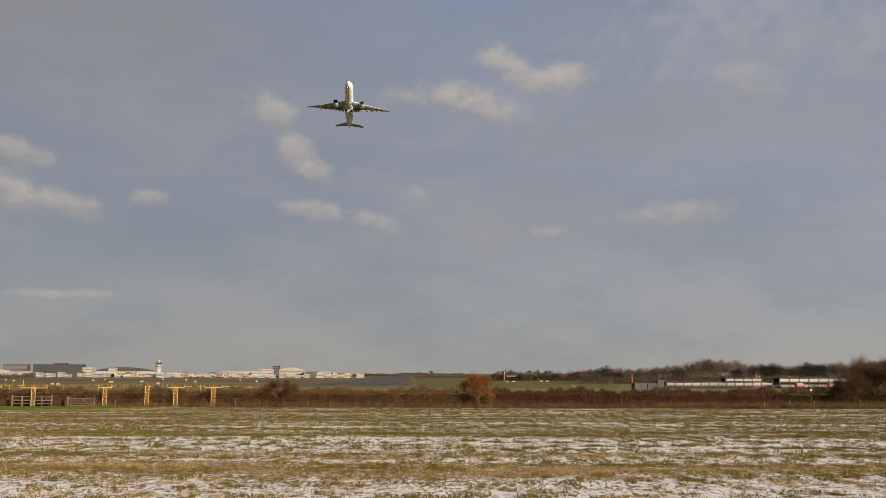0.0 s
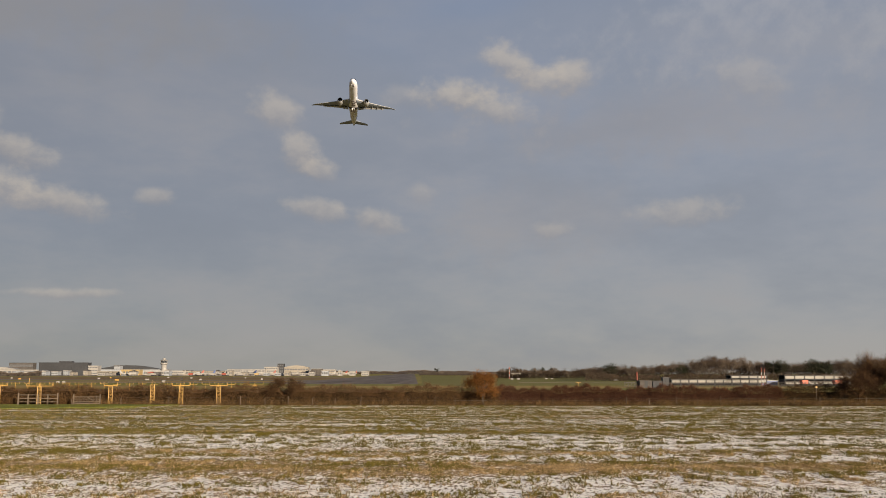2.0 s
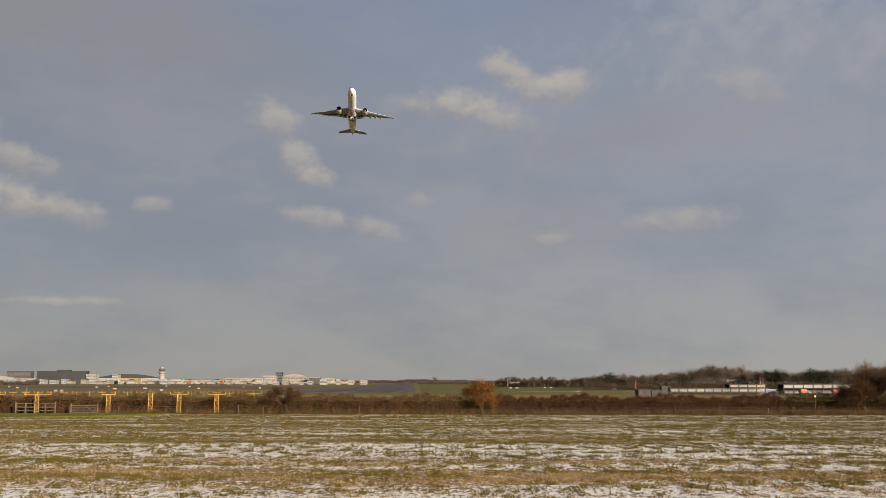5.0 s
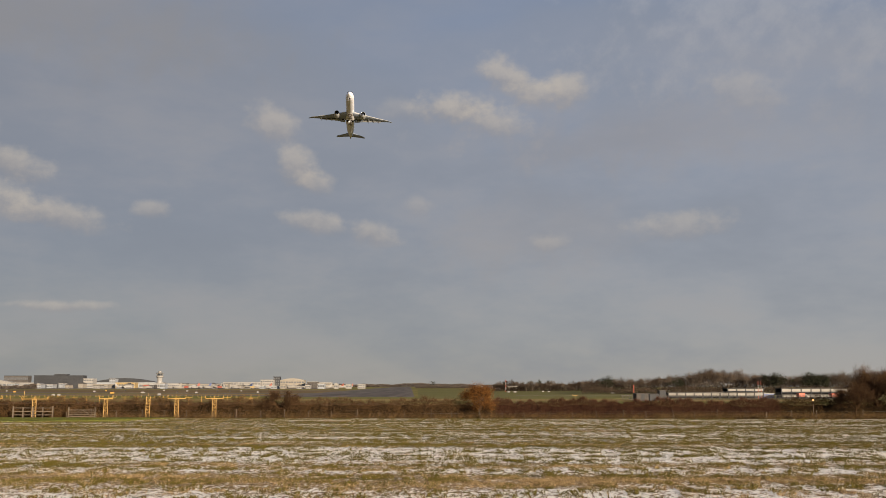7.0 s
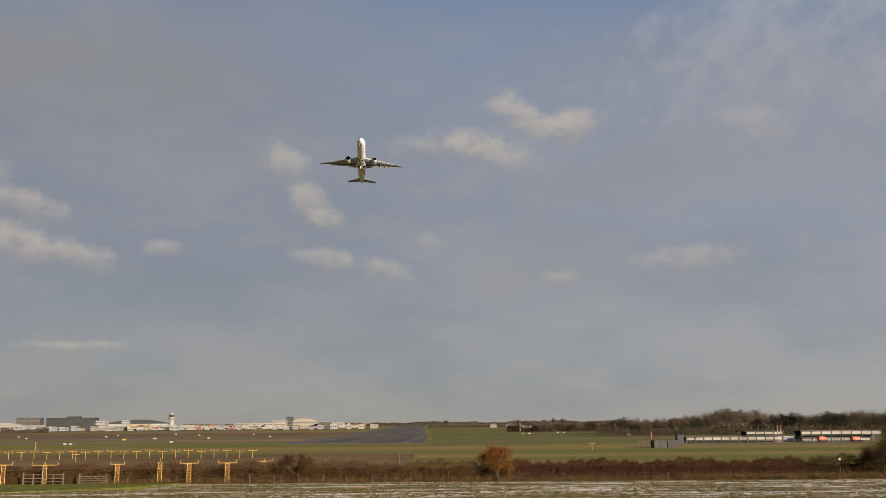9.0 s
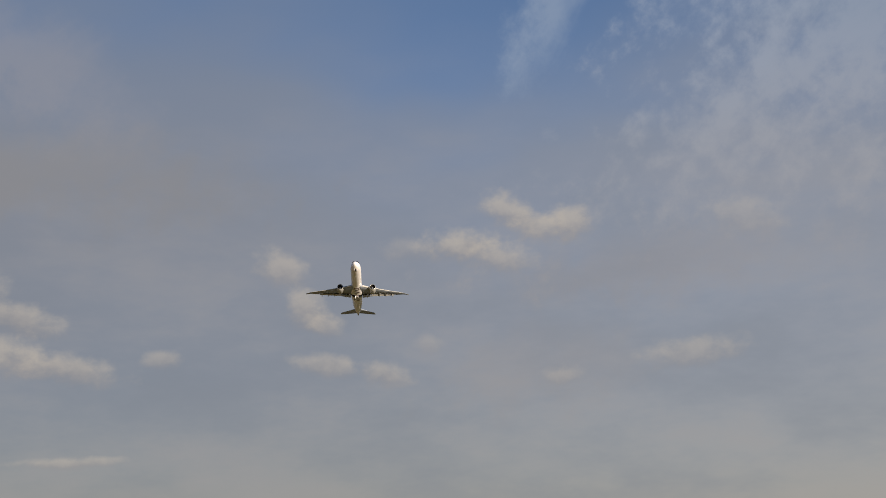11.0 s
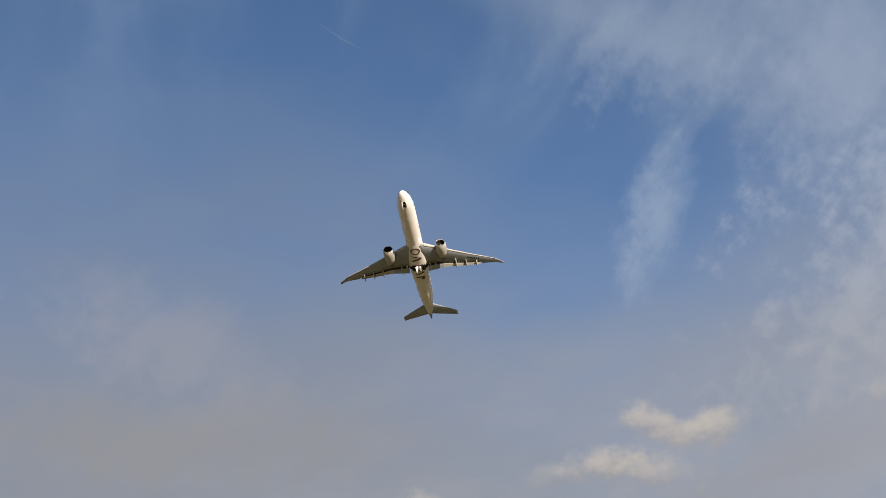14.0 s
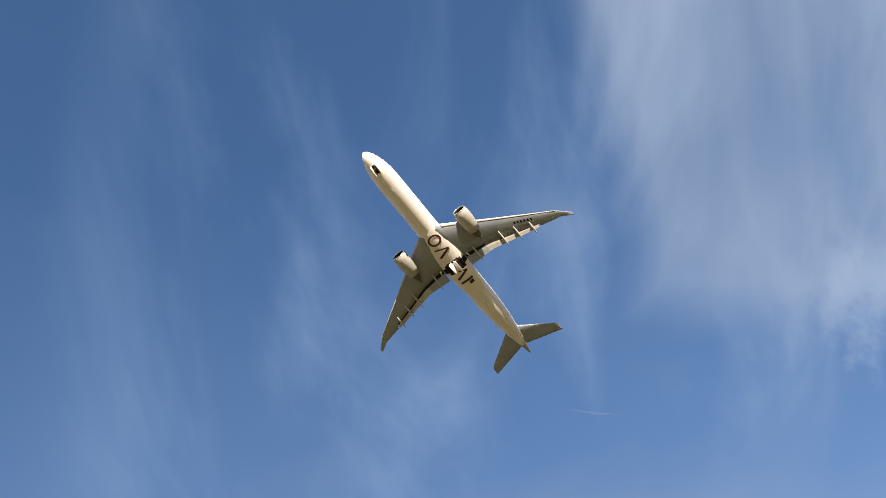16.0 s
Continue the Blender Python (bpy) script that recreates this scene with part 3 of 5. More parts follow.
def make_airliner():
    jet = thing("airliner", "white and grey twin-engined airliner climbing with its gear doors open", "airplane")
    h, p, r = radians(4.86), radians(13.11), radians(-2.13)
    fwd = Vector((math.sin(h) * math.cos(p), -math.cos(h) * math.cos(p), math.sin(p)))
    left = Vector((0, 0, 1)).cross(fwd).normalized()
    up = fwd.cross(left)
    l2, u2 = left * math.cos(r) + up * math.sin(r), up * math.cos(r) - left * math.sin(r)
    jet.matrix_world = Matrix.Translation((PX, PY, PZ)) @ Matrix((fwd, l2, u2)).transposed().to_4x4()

    hull = [(0.0, 0.05, -1.0), (0.35, 0.6, -0.98), (1.0, 1.1, -0.88), (2.0, 1.65, -0.7), (3.3, 2.15, -0.5), (5.0, 2.6, -0.3), (7.5, 2.95, -0.1),
            (10.0, 3.1, 0.0), (20.0, 3.1, 0.0), (30.0, 3.1, 0.0), (40.0, 3.1, 0.0), (49.0, 3.1, 0.0), (53.0, 3.04, 0.04), (57.0, 2.84, 0.2),
            (61.0, 2.46, 0.42), (65.0, 1.9, 0.62), (68.5, 1.28, 0.72), (70.5, 0.86, 0.66)]
    body = part("fuselage", lathe(bmesh.new(), hull, sides=40), M["hull"], jet, "warm white fuselage", True)
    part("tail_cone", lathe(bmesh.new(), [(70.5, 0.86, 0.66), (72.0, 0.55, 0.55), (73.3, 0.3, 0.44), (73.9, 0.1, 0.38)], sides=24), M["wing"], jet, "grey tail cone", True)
    part("belly_fairing", loft(bmesh.new(), [[air(36.5 + 13 * u, (2.6 + 1.05 * (1 - u * u)) * math.cos(a), -1.3 + (1.45 + 0.85 * (1 - u * u)) * abs(math.sin(a)) ** 0.84 * (-1 if math.sin(a) < 0 else 0.35)) for a in [2 * math.pi * i / 36 for i in range(36)]]
         for u in [-1, -0.9, -0.75, -0.6, -0.4, -0.2, 0, 0.2, 0.4, 0.6, 0.75, 0.9, 1]]), M["hull"], jet, "white belly fairing", True)
    for sgn in (1, -1):
        for a in (28, 48):
            bm = bmesh.new()
            y0, z0 = sgn * 2.08 * math.sin(radians(a)), -0.2 + 1.9 * math.cos(radians(a))
            box(bm, *[SC * v for v in (33.0, 34.2, y0 - 0.35, y0 + 0.35, z0 - 0.3, z0 + 0.25)])
            part("cockpit_window", bm, M["glass"], body, "dark cockpit window")
    # cabin windows and doors
    pane = door = None
    for sgn in (1, -1):
        for i in range(70):
            if pane is None:
                pane = ob = part("window", B(*[SC * v for v in (-0.13, 0.13, -0.03, 0.03, -0.2, 0.2)]), M["glass"], body, "small dark cabin window")
            else:
                ob = new("window", pane.data)
                ob.parent = body
            ob.location = [SC * v for v in (37 - 9.5 - i * 0.72, sgn * 3.05 if i < 58 else sgn * (3.05 - 0.022 * (i - 57)), 0.55)]
        for s in (8.0, 19.5, 31.0, 44.0, 56.5):
            if door is None:
                door = ob = part("door", B(*[SC * v for v in (-0.55, 0.55, -0.03, 0.03, -0.95, 0.95)], bevel=0.01), M["wing"], body, "grey-edged cabin door")
            else:
                ob = new("door", door.data)
                ob.parent = body
            ob.location = [SC * v for v in (37 - s, sgn * (3.04 if 9 < s < 50 else 2.92 if s < 9 else 2.68), 0.2)]

    for sgn in (1, -1):
        ys = [1.0, 3.1, 5.0, 7.5, 10.4, 14.0, 18.0, 23.5, 24.0, 27.0, 29.4, 31.0, 32.4]
        secs = []
        for y in ys:
            le, te = wing_le(y), wing_te(y)
            secs.append((le, sgn * y, wing_z(y), te - le, 0.12 if y < 8 else 0.10, 0.80 if y <= 23.5 else 1.0))
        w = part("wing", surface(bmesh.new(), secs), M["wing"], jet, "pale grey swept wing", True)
        # leading edge band
        bm = bmesh.new()
        rings = []
        for y in (3.6, 8.0, 10.4, 16.0, 22.0, 29.0):
            le, c, z = wing_le(y), wing_te(y) - wing_le(y), wing_z(y)
            t = (0.12 if y < 8 else 0.10) * c
            rings.append([air(le - 0.14 + a, sgn * y, z - 0.06 + b * t) for a, b in ((0.0, 0.0), (0.02 * c, 0.3), (0.10 * c, 0.64), (0.05 * c, -0.3), (0.02 * c, -0.2))])
        part("slat", loft(bm, rings), M["nacelle"], w, "pale grey leading edge slat")
        # flaps, a gap behind the wing and lowered
        for k, (a, b, drop) in enumerate(((3.7, 9.58, 0.16), (9.6, 12.13, 0.15), (12.15, 23.4, 0.15))):
            rings = []
            for y in (a, (a + b) / 2, b):
                le, c, z = wing_le(y), wing_te(y) - wing_le(y), wing_z(y)
                s0, s1 = le + 0.835 * c, wing_te(y) + 0.012 * c
                th = 0.035 * c
                rings.append([air(s, sgn * y, zz) for s, zz in ((s0, z - 0.05 * c), (s0 + 0.25 * (s1 - s0), z - 0.05 * c + th), (s1, z - 0.05 * c - drop * (s1 - s0)),
                                                               (s1, z - 0.06 * c - drop * (s1 - s0)), (s0 + 0.25 * (s1 - s0), z - 0.05 * c - 0.4 * th))])
            # outer flaps coloured paler than the wing, as if the sun caught them
            part("flap", loft(bmesh.new(), rings), M["nacelle"] if k else M["wing"], w, "lowered trailing flap")
            # solid near-black strip that stands for the shade inside the slot
            bm = bmesh.new()
            rings = []
            for y in (a, b):
                le, c, z = wing_le(y), wing_te(y) - wing_le(y), wing_z(y)
                rings.append([air(le + u * c, sgn * y, z + q * c) for u, q in ((0.775, -0.020), (0.86, -0.052), (0.86, -0.02), (0.775, 0.0))])
            part("flap_gap", loft(bm, rings), M["well"], w, "dark strip for the shade in the slot ahead of the flap")
        for y, ln in ((6.6, 5.2), (14.2, 5.0), (18.0, 4.4), (21.9, 3.8)):
            s1 = wing_te(y) + 1.1
            bm = bmesh.new()
            rings = []
            for u in (0.0, 0.12, 0.35, 0.65, 0.88, 1.0):
                rr = 0.02 + 0.38 * math.sin(math.pi * min(max(u, 0.02), 0.98)) ** 0.7
                zc = wing_z(y) - 0.55 - 0.4 * u
                rings.append([air(s1 - ln * (1 - u), sgn * y + rr * 0.75 * math.cos(q), zc + rr * 1.25 * math.sin(q)) for q in [2 * math.pi * i / 10 for i in range(10)]])
            part("flap_fairing", loft(bm, rings), M["nacelle"], w, "slim flap track fairing", True)
        # engine
        ye = sgn * 9.85
        zc = -2.85
        # cowling coloured greyer than the fuselage to look less lit
        eng = part("engine", lathe(bmesh.new(), [(26.75, 1.72, zc), (27.2, 1.9, zc), (28.3, 2.02, zc), (30.2, 2.02, zc), (32.0, 1.84, zc), (33.6, 1.52, zc), (33.62, 1.3, zc), (31.5, 1.2, zc)], ye, 32, False), M["nacelle"], jet, "engine cowling greyed for the weaker light on it", True)
        part("inlet_lip", lathe(bmesh.new(), [(26.92, 1.555, zc), (26.7, 1.57, zc), (26.56, 1.63, zc), (26.6, 1.71, zc), (26.78, 1.75, zc)], ye, 32, False), M["bright"], eng, "polished metal inlet lip", True)
        # shade deep in the inlet is put into the lining's black colour
        part("inlet_lining", lathe(bmesh.new(), [(26.9, 1.555, zc), (27.6, 1.48, zc), (28.7, 1.44, zc), (28.72, 0.1, zc)], ye, 32, False), M["well"], eng, "inlet lining blackened for its inner shade, with the fan behind it", True)
        part("spinner", lathe(bmesh.new(), [(27.6, 0.04, zc), (27.9, 0.25, zc), (28.6, 0.5, zc)], ye, 16, False), M["wing"], eng, "pale fan spinner", True)
        bm = bmesh.new()
        for i in range(18):
            a = 2 * math.pi * i / 18
            q = [(28.45, 0.45, a), (28.3, 1.4, a + 0.12), (28.55, 1.4, a + 0.3), (28.6, 0.45, a + 0.15)]
            bm.faces.new([bm.verts.new(air(s, ye + rr * math.sin(b), zc - rr * math.cos(b))) for s, rr, b in q])
        part("fan", bm, M["slate"], eng, "dark fan blades")
        part("nozzle", lathe(bmesh.new(), [(32.5, 1.1, zc + 0.1), (34.2, 0.95, zc + 0.1), (35.6, 0.7, zc + 0.12), (35.7, 0.45, zc + 0.12), (36.8, 0.08, zc + 0.15)], ye, 24, False), M["steel"], eng, "grey exhaust nozzle", True)
        bm = bmesh.new()
        rings = [[air(s, ye + q * wd, z) for q, z in ((-1, z0), (1, z0), (1, z1), (-1, z1))] for s, wd, z0, z1 in ((28.3, 0.1, -1.5, -0.95), (30.5, 0.3, -1.5, -0.85), (33.5, 0.32, -1.9, -0.9), (36.5, 0.22, -1.7, -1.0), (38.5, 0.05, -1.35, -1.2))]
        part("pylon", loft(bm, rings), M["wing"], eng, "grey engine pylon")
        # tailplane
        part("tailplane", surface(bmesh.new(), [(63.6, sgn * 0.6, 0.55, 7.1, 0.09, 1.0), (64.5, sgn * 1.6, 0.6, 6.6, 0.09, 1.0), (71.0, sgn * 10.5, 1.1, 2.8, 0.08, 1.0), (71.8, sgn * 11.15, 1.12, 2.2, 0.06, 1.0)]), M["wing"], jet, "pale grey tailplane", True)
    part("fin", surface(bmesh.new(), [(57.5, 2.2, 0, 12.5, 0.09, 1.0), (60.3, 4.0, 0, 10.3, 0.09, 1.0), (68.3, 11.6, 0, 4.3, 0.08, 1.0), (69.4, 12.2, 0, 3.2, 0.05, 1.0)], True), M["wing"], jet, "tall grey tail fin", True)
    # wheel bays, their shade laid on the skin as black sheets, with their doors hanging open
    for sgn in (1, -1):
        bay = part("wheel_bay", skin_patch(bmesh.new(), 36.9, 40.1, sgn * 0.95, sgn * 2.5, 0.05), M["well"], jet, "dark sheet for the shade in the open wheel bay")
        part("wheel_bay_leg", skin_patch(bmesh.new(), 37.6, 39.2, sgn * 2.5, sgn * 3.5, 0.06), M["well"], bay, "dark sheet for the shade in the leg slot")
        bm = bmesh.new()
        for s in (37.6, 38.5, 39.4):
            for yy in (1.35, 2.2):
                z0 = belly_z(s, yy)
                rod(bm, air(s, sgn * yy - 0.22, z0 + 0.02), air(s, sgn * yy + 0.22, z0 + 0.02), SC * 0.42, None, 14)
        part("wheel", bm, M["rubber"], bay, "black tyres folded into the bay")
        bm = bmesh.new()
        rings = []
        for u in (0.0, 0.15, 0.5, 0.85, 1.0):
            s = 36.7 + 3.7 * u
            dep = 1.9 * (1 - (2 * u - 1) ** 6 * 0.35)
            rings.append([air(s, sgn * (0.30 + 0.75 * q * q), -3.45 - dep * 0.8 * q) for q in (0, 0.4, 0.8, 1.0)] + [air(s, sgn * (0.22 + 0.75 * q * q), -3.45 - dep * 0.8 * q) for q in (1.0, 0.8, 0.4, 0)])
        part("gear_door", loft(bm, rings), M["hull"], jet, "white gear door hanging open", True)
        bm = bmesh.new()
        loft(bm, [[air(s, sgn * y, z) for y, z in ((3.55, -1.9), (4.6, -2.5), (4.62, -2.42), (3.57, -1.8))] for s in (37.6, 39.2)])
        part("gear_door", bm, M["hull"], jet, "small white leg door")
    # the nose bay's shade is likewise a black sheet over the hull
    nose = part("nose_wheel_bay", skin_patch(bmesh.new(), 0, 0.001, 0, 0.001), M["well"], jet, "dark sheet for the shade in the nose wheel bay")
    bm = bmesh.new()

    def chin(s, y):
        for (s0, r0, z0), (s1, r1, z1) in zip(hull, hull[1:]):
            if s0 <= s <= s1:
                u = (s - s0) / (s1 - s0)
                rr, zc = r0 + (r1 - r0) * u, z0 + (z1 - z0) * u
                return zc - math.sqrt(max(rr * rr - y * y, 0.01))
    g = [[bm.verts.new(air(s, y, chin(s, y) - 0.05)) for y in (-0.4, 0, 0.4)] for s in (3.8, 4.4, 5.0, 5.6, 6.2)]
    for i in range(4):
        for j in range(2):
            bm.faces.new((g[i][j], g[i][j + 1], g[i + 1][j + 1], g[i + 1][j]))
    bm.to_mesh(nose.data)
    bm.free()
    for sgn in (1, -1):
        bm = bmesh.new()
        loft(bm, [[air(s, sgn * y, z) for y, z in ((0.5, chin(s, 0.5) + 0.05), (0.75, chin(s, 0.5) - 0.75), (0.8, chin(s, 0.5) - 0.75), (0.56, chin(s, 0.5) + 0.05))] for s in (3.7, 4.6, 5.6, 6.5)])
        part("nose_gear_door", bm, M["hull"], jet, "small white nose gear door")
    bm = bmesh.new()
    rod(bm, air(5.0, -0.4, chin(5, 0) - 0.1), air(5.0, 0.4, chin(5, 0) - 0.1), SC * 0.4, None, 12)
    part("nose_wheel", bm, M["rubber"], nose, "black nose tyres")
    # airline marking on the belly, as plain shapes, and small bars under the wing
    def painted(strips, label):
        """Thin paint along lines of (aft, across) with a width, laid on the underside."""
        bm = bmesh.new()
        for pts, wide in strips:
            sides = []
            for k, (a, b) in enumerate(pts):
                (a0, b0), (a1, b1) = pts[max(k - 1, 0)], pts[min(k + 1, len(pts) - 1)]
                n = math.hypot(a1 - a0, b1 - b0)
                da, db = -(b1 - b0) / n * wide / 2, (a1 - a0) / n * wide / 2
                sides.append([bm.verts.new(air(aa, bb, belly_z(aa, bb) - 0.07)) for aa, bb in ((a - da, b - db), (a + da, b + db))])
            for (p0, p1), (q0, q1) in zip(sides, sides[1:]):
                bm.faces.new((p0, p1, q1, q0))
        part("marking_shape", bm, M["maroon"], jet, label)

    def line(a, b, n=10):
        return [(a[0] + (b[0] - a[0]) * k / n, a[1] + (b[1] - a[1]) * k / n) for k in range(n + 1)]

    painted([([(29.3 + 1.35 * math.cos(2 * math.pi * k / 24), 1.6 * math.sin(2 * math.pi * k / 24)) for k in range(25)], 0.5)], "dark maroon painted ring")
    for c in (33.0, 40.9):
        painted([(line((c, 1.8), (c - 1.3, -1.8)), 0.4), (line((c, 1.8), (c + 1.3, -1.8)), 0.65)], "dark maroon painted wedge of two bars")
    painted([(line((36.9, 1.8), (36.9, -1.8)), 0.65)], "dark maroon painted bar")
    painted([(line((43.6, 1.8), (43.6, -1.8)), 0.65), (line((44.6, 1.5), (44.6, 0.2)), 1.0)], "dark maroon painted bar and block")
    bm = bmesh.new()
    for i in range(6):
        y = 18.6 + i * 0.8
        s, z = wing_le(y) + 0.36 * (wing_te(y) - wing_le(y)), wing_z(y) - 0.048 * (wing_te(y) - wing_le(y))
        loft(bm, [[air(s + a, y + b, z + c - 0.06) for a, b in ((-0.38, 0), (-0.38, 0.42), (0.38, 0.42), (0.38, 0))] for c in (0.0, -0.03)])
    part("marking_bar", bm, M["well"], jet, "small dark painted bars under the wing")
    for s in (12.0, 52.0):
        part("antenna", B(*[SC * v for v in (37 - s - 0.5, 37 - s + 0.3, -0.04, 0.04, -3.6, -3.0)]), M["wing"], jet, "small blade antenna")


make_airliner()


# ---- hedge, shrubs and trees ----
def spot(u, d):
    """A place d metres ahead and u times as far to the side."""
    return (u * d, d)


def hedge_core(bm, x0, x1, y, depth, top, rng):
    """An uneven dark core that the twigs stand on."""
    n = max(int((x1 - x0) / 1.0), 2)
    rings = []
    for i in range(n + 1):
        x = x0 + (x1 - x0) * i / n
        h = top * (0.60 + 0.16 * rng.random())
        d = depth * (0.26 + 0.12 * rng.random())
        rings.append([(x, y - d, 0), (x, y - d * 0.9, h * 0.6), (x, y - d * 0.4, h), (x, y + d * 0.4, h * 0.97), (x, y + d, h * 0.5), (x, y + d, 0)])
    return loft(bm, rings)


def make_hedge(name, label, x0, x1, y, depth, top, count, mat, coremat, seed, upright=0.6, length=(0.3, 0.75), width=(0.02, 0.05)):
    rng = np.random.default_rng(seed)
    r = random.Random(seed)
    core = link_mesh(name, hedge_core(bmesh.new(), x0, x1, y, depth, top, r), coremat)
    tagged(core, label, "hedge", "", "stuff")
    x = rng.uniform(x0, x1, count)
    wave = 1 + 0.10 * np.sin(x * 0.55 + seed) + 0.07 * np.sin(x * 1.9) + 0.06 * np.sin(x * 4.7 + 1)
    f = rng.random(count)
    z = top * wave * (0.05 + 0.87 * f ** 0.8)
    yy = y + rng.uniform(-0.55, 0.55, count) * depth * (1.1 - 0.5 * f)
    ways = unit(rng.normal(size=(count, 3)) * (1 - upright) + np.array([0, -0.15, upright * 1.4]))
    ob = blades("twigs", np.stack([x, yy, z], 1), ways, rng.uniform(*length, count), rng.uniform(*width, count), mat, rng, kind="stuff")
    ob.parent = core
    return core


make_hedge("hedge_dark", "leafless dark brown hedge along the field edge", -78, 6.5, 121.5, 2.4, 2.35, 52000, M["twig"], M["bramble"], 3, 0.35)
make_hedge("hedge_red", "reddish brown thicket of bare stems behind the fence", 6.0, 42.0, 122.0, 2.6, 2.3, 44000, M["redtwig"], M["redtwig"], 5, 0.6, (0.2, 0.55))
make_hedge("hedge_olive", "olive brown bramble hedge along the field edge", 41.0, 84.0, 122.0, 2.6, 2.55, 30000, M["bramble"], M["bramble"], 7, 0.3)


def tufts(name, label, n, xs, ys, mat, seed, hi=(0.25, 0.6), wide=(0.015, 0.04), blades_each=7):
    rng = np.random.default_rng(seed)
    c = np.stack([rng.uniform(*xs, n), rng.uniform(*ys, n), np.zeros(n) + 0.03], 1)
    roots = np.repeat(c, blades_each, 0) + np.concatenate([rng.normal(size=(n * blades_each, 2)) * 0.07, np.zeros((n * blades_each, 1))], 1)
    ways = unit(rng.normal(size=(n * blades_each, 3)) * np.array([0.45, 0.45, 0.1]) + np.array([0, 0, 1.0]))
    return blades(name, roots, ways, rng.uniform(*hi, n * blades_each), rng.uniform(*wide, n * blades_each), mat, rng, label, "grass", "stuff", 0.15)


tufts("dry_grass", "tall dry straw-coloured grass at the hedge foot", 3400, (-45, 84), (118.2, 120.6), M["reed"], 11, (0.35, 0.95))
tufts("dry_grass", "tall dry reeds before the bramble hedge", 2600, (26, 84), (118.6, 120.9), M["reed"], 12, (0.4, 1.0))


tufts("verge_grass", "short bright green grass tufts on the verge", 5000, (-62, -35), (107, 118), M["verge"], 13, (0.06, 0.16), (0.03, 0.06))


# thin grass and stubble on the field, in the rows that the snow leaves free
def cover_at(d):
    for (a, c0), (b, c1) in zip(COVER, COVER[1:]):
        if a <= d < b:
            return c0 + (c1 - c0) * (d - a) / (b - a)
    return 0.1


def field_tufts(name, label, n, mat, seed, hi, wide, want, each=7):
    rng = np.random.default_rng(seed)
    r = random.Random(seed)
    pts = []
    while len(pts) < n:
        y = 27 + 91 * r.random() ** 1.6
        x = r.uniform(-0.52, 0.52) * y
        slow = 5 * noise.noise((x * 0.035, y * 0.05, 1.0))
        c = cover_at(min(max(y + slow, 0), 119))
        g = 0.5 + 0.9 * noise.noise((x * 0.12, y * 0.45, 9.0))
        clump = 0.45 + 1.9 * noise.noise((x * 1.15, y * 0.55, 4.0))
        if r.random() < want(c, g, y) * min(max(clump, 0.06), 1.0):
            pts.append((x, y, field_height(x, y)))
    c = np.array(pts)
    m = n * each
    roots = np.repeat(c, each, 0) + np.concatenate([rng.normal(size=(m, 2)) * np.array([0.09, 0.05]), np.zeros((m, 1)) - 0.01], 1)
    ways = unit(rng.normal(size=(m, 3)) * np.array([0.6, 0.6, 0.1]) + np.array([0, 0, 0.9]))
    return blades(name, roots, ways, rng.uniform(*hi, m), rng.uniform(*wide, m), mat, rng, label, "grass", "stuff", 0.2)


field_tufts("green_shoots", "short green winter shoots standing out of the snow", 34000, M["grass"], 21, (0.06, 0.18), (0.03, 0.07), lambda c, g, y: (0.46 + 0.6 * (1 - c) ** 1.6) * max(g, 0.05) * min(max((y - 30) / 25, 0.22), 1.0))
field_tufts("stubble", "short cut straw stubble in the snowy field", 34000, M["straw"], 22, (0.04, 0.12), (0.016, 0.04), lambda c, g, y: (0.05 + 0.9 * (1 - c) ** 2) * max(1.1 - g, 0.1) * min(max((80 - y) / 40, 0.3), 1.0))


def limbs(bm, root, way, length, radius, depth, r, tips):
    """A branch that forks; gathers the ends."""
    end = root + way * length
    rod(bm, root, end, radius, radius * 0.62, 5 if depth > 1 else 4)
    if depth == 0:
        tips.append(end)
        return
    for _ in range(2 + (r.random() < 0.6)):
        w = (way + Vector((r.gauss(0, 0.5), r.gauss(0, 0.5), r.gauss(0.12, 0.25)))).normalized()
        limbs(bm, root + way * length * r.uniform(0.7, 1.0), w, length * r.uniform(0.6, 0.82), radius * 0.6, depth - 1, r, tips)


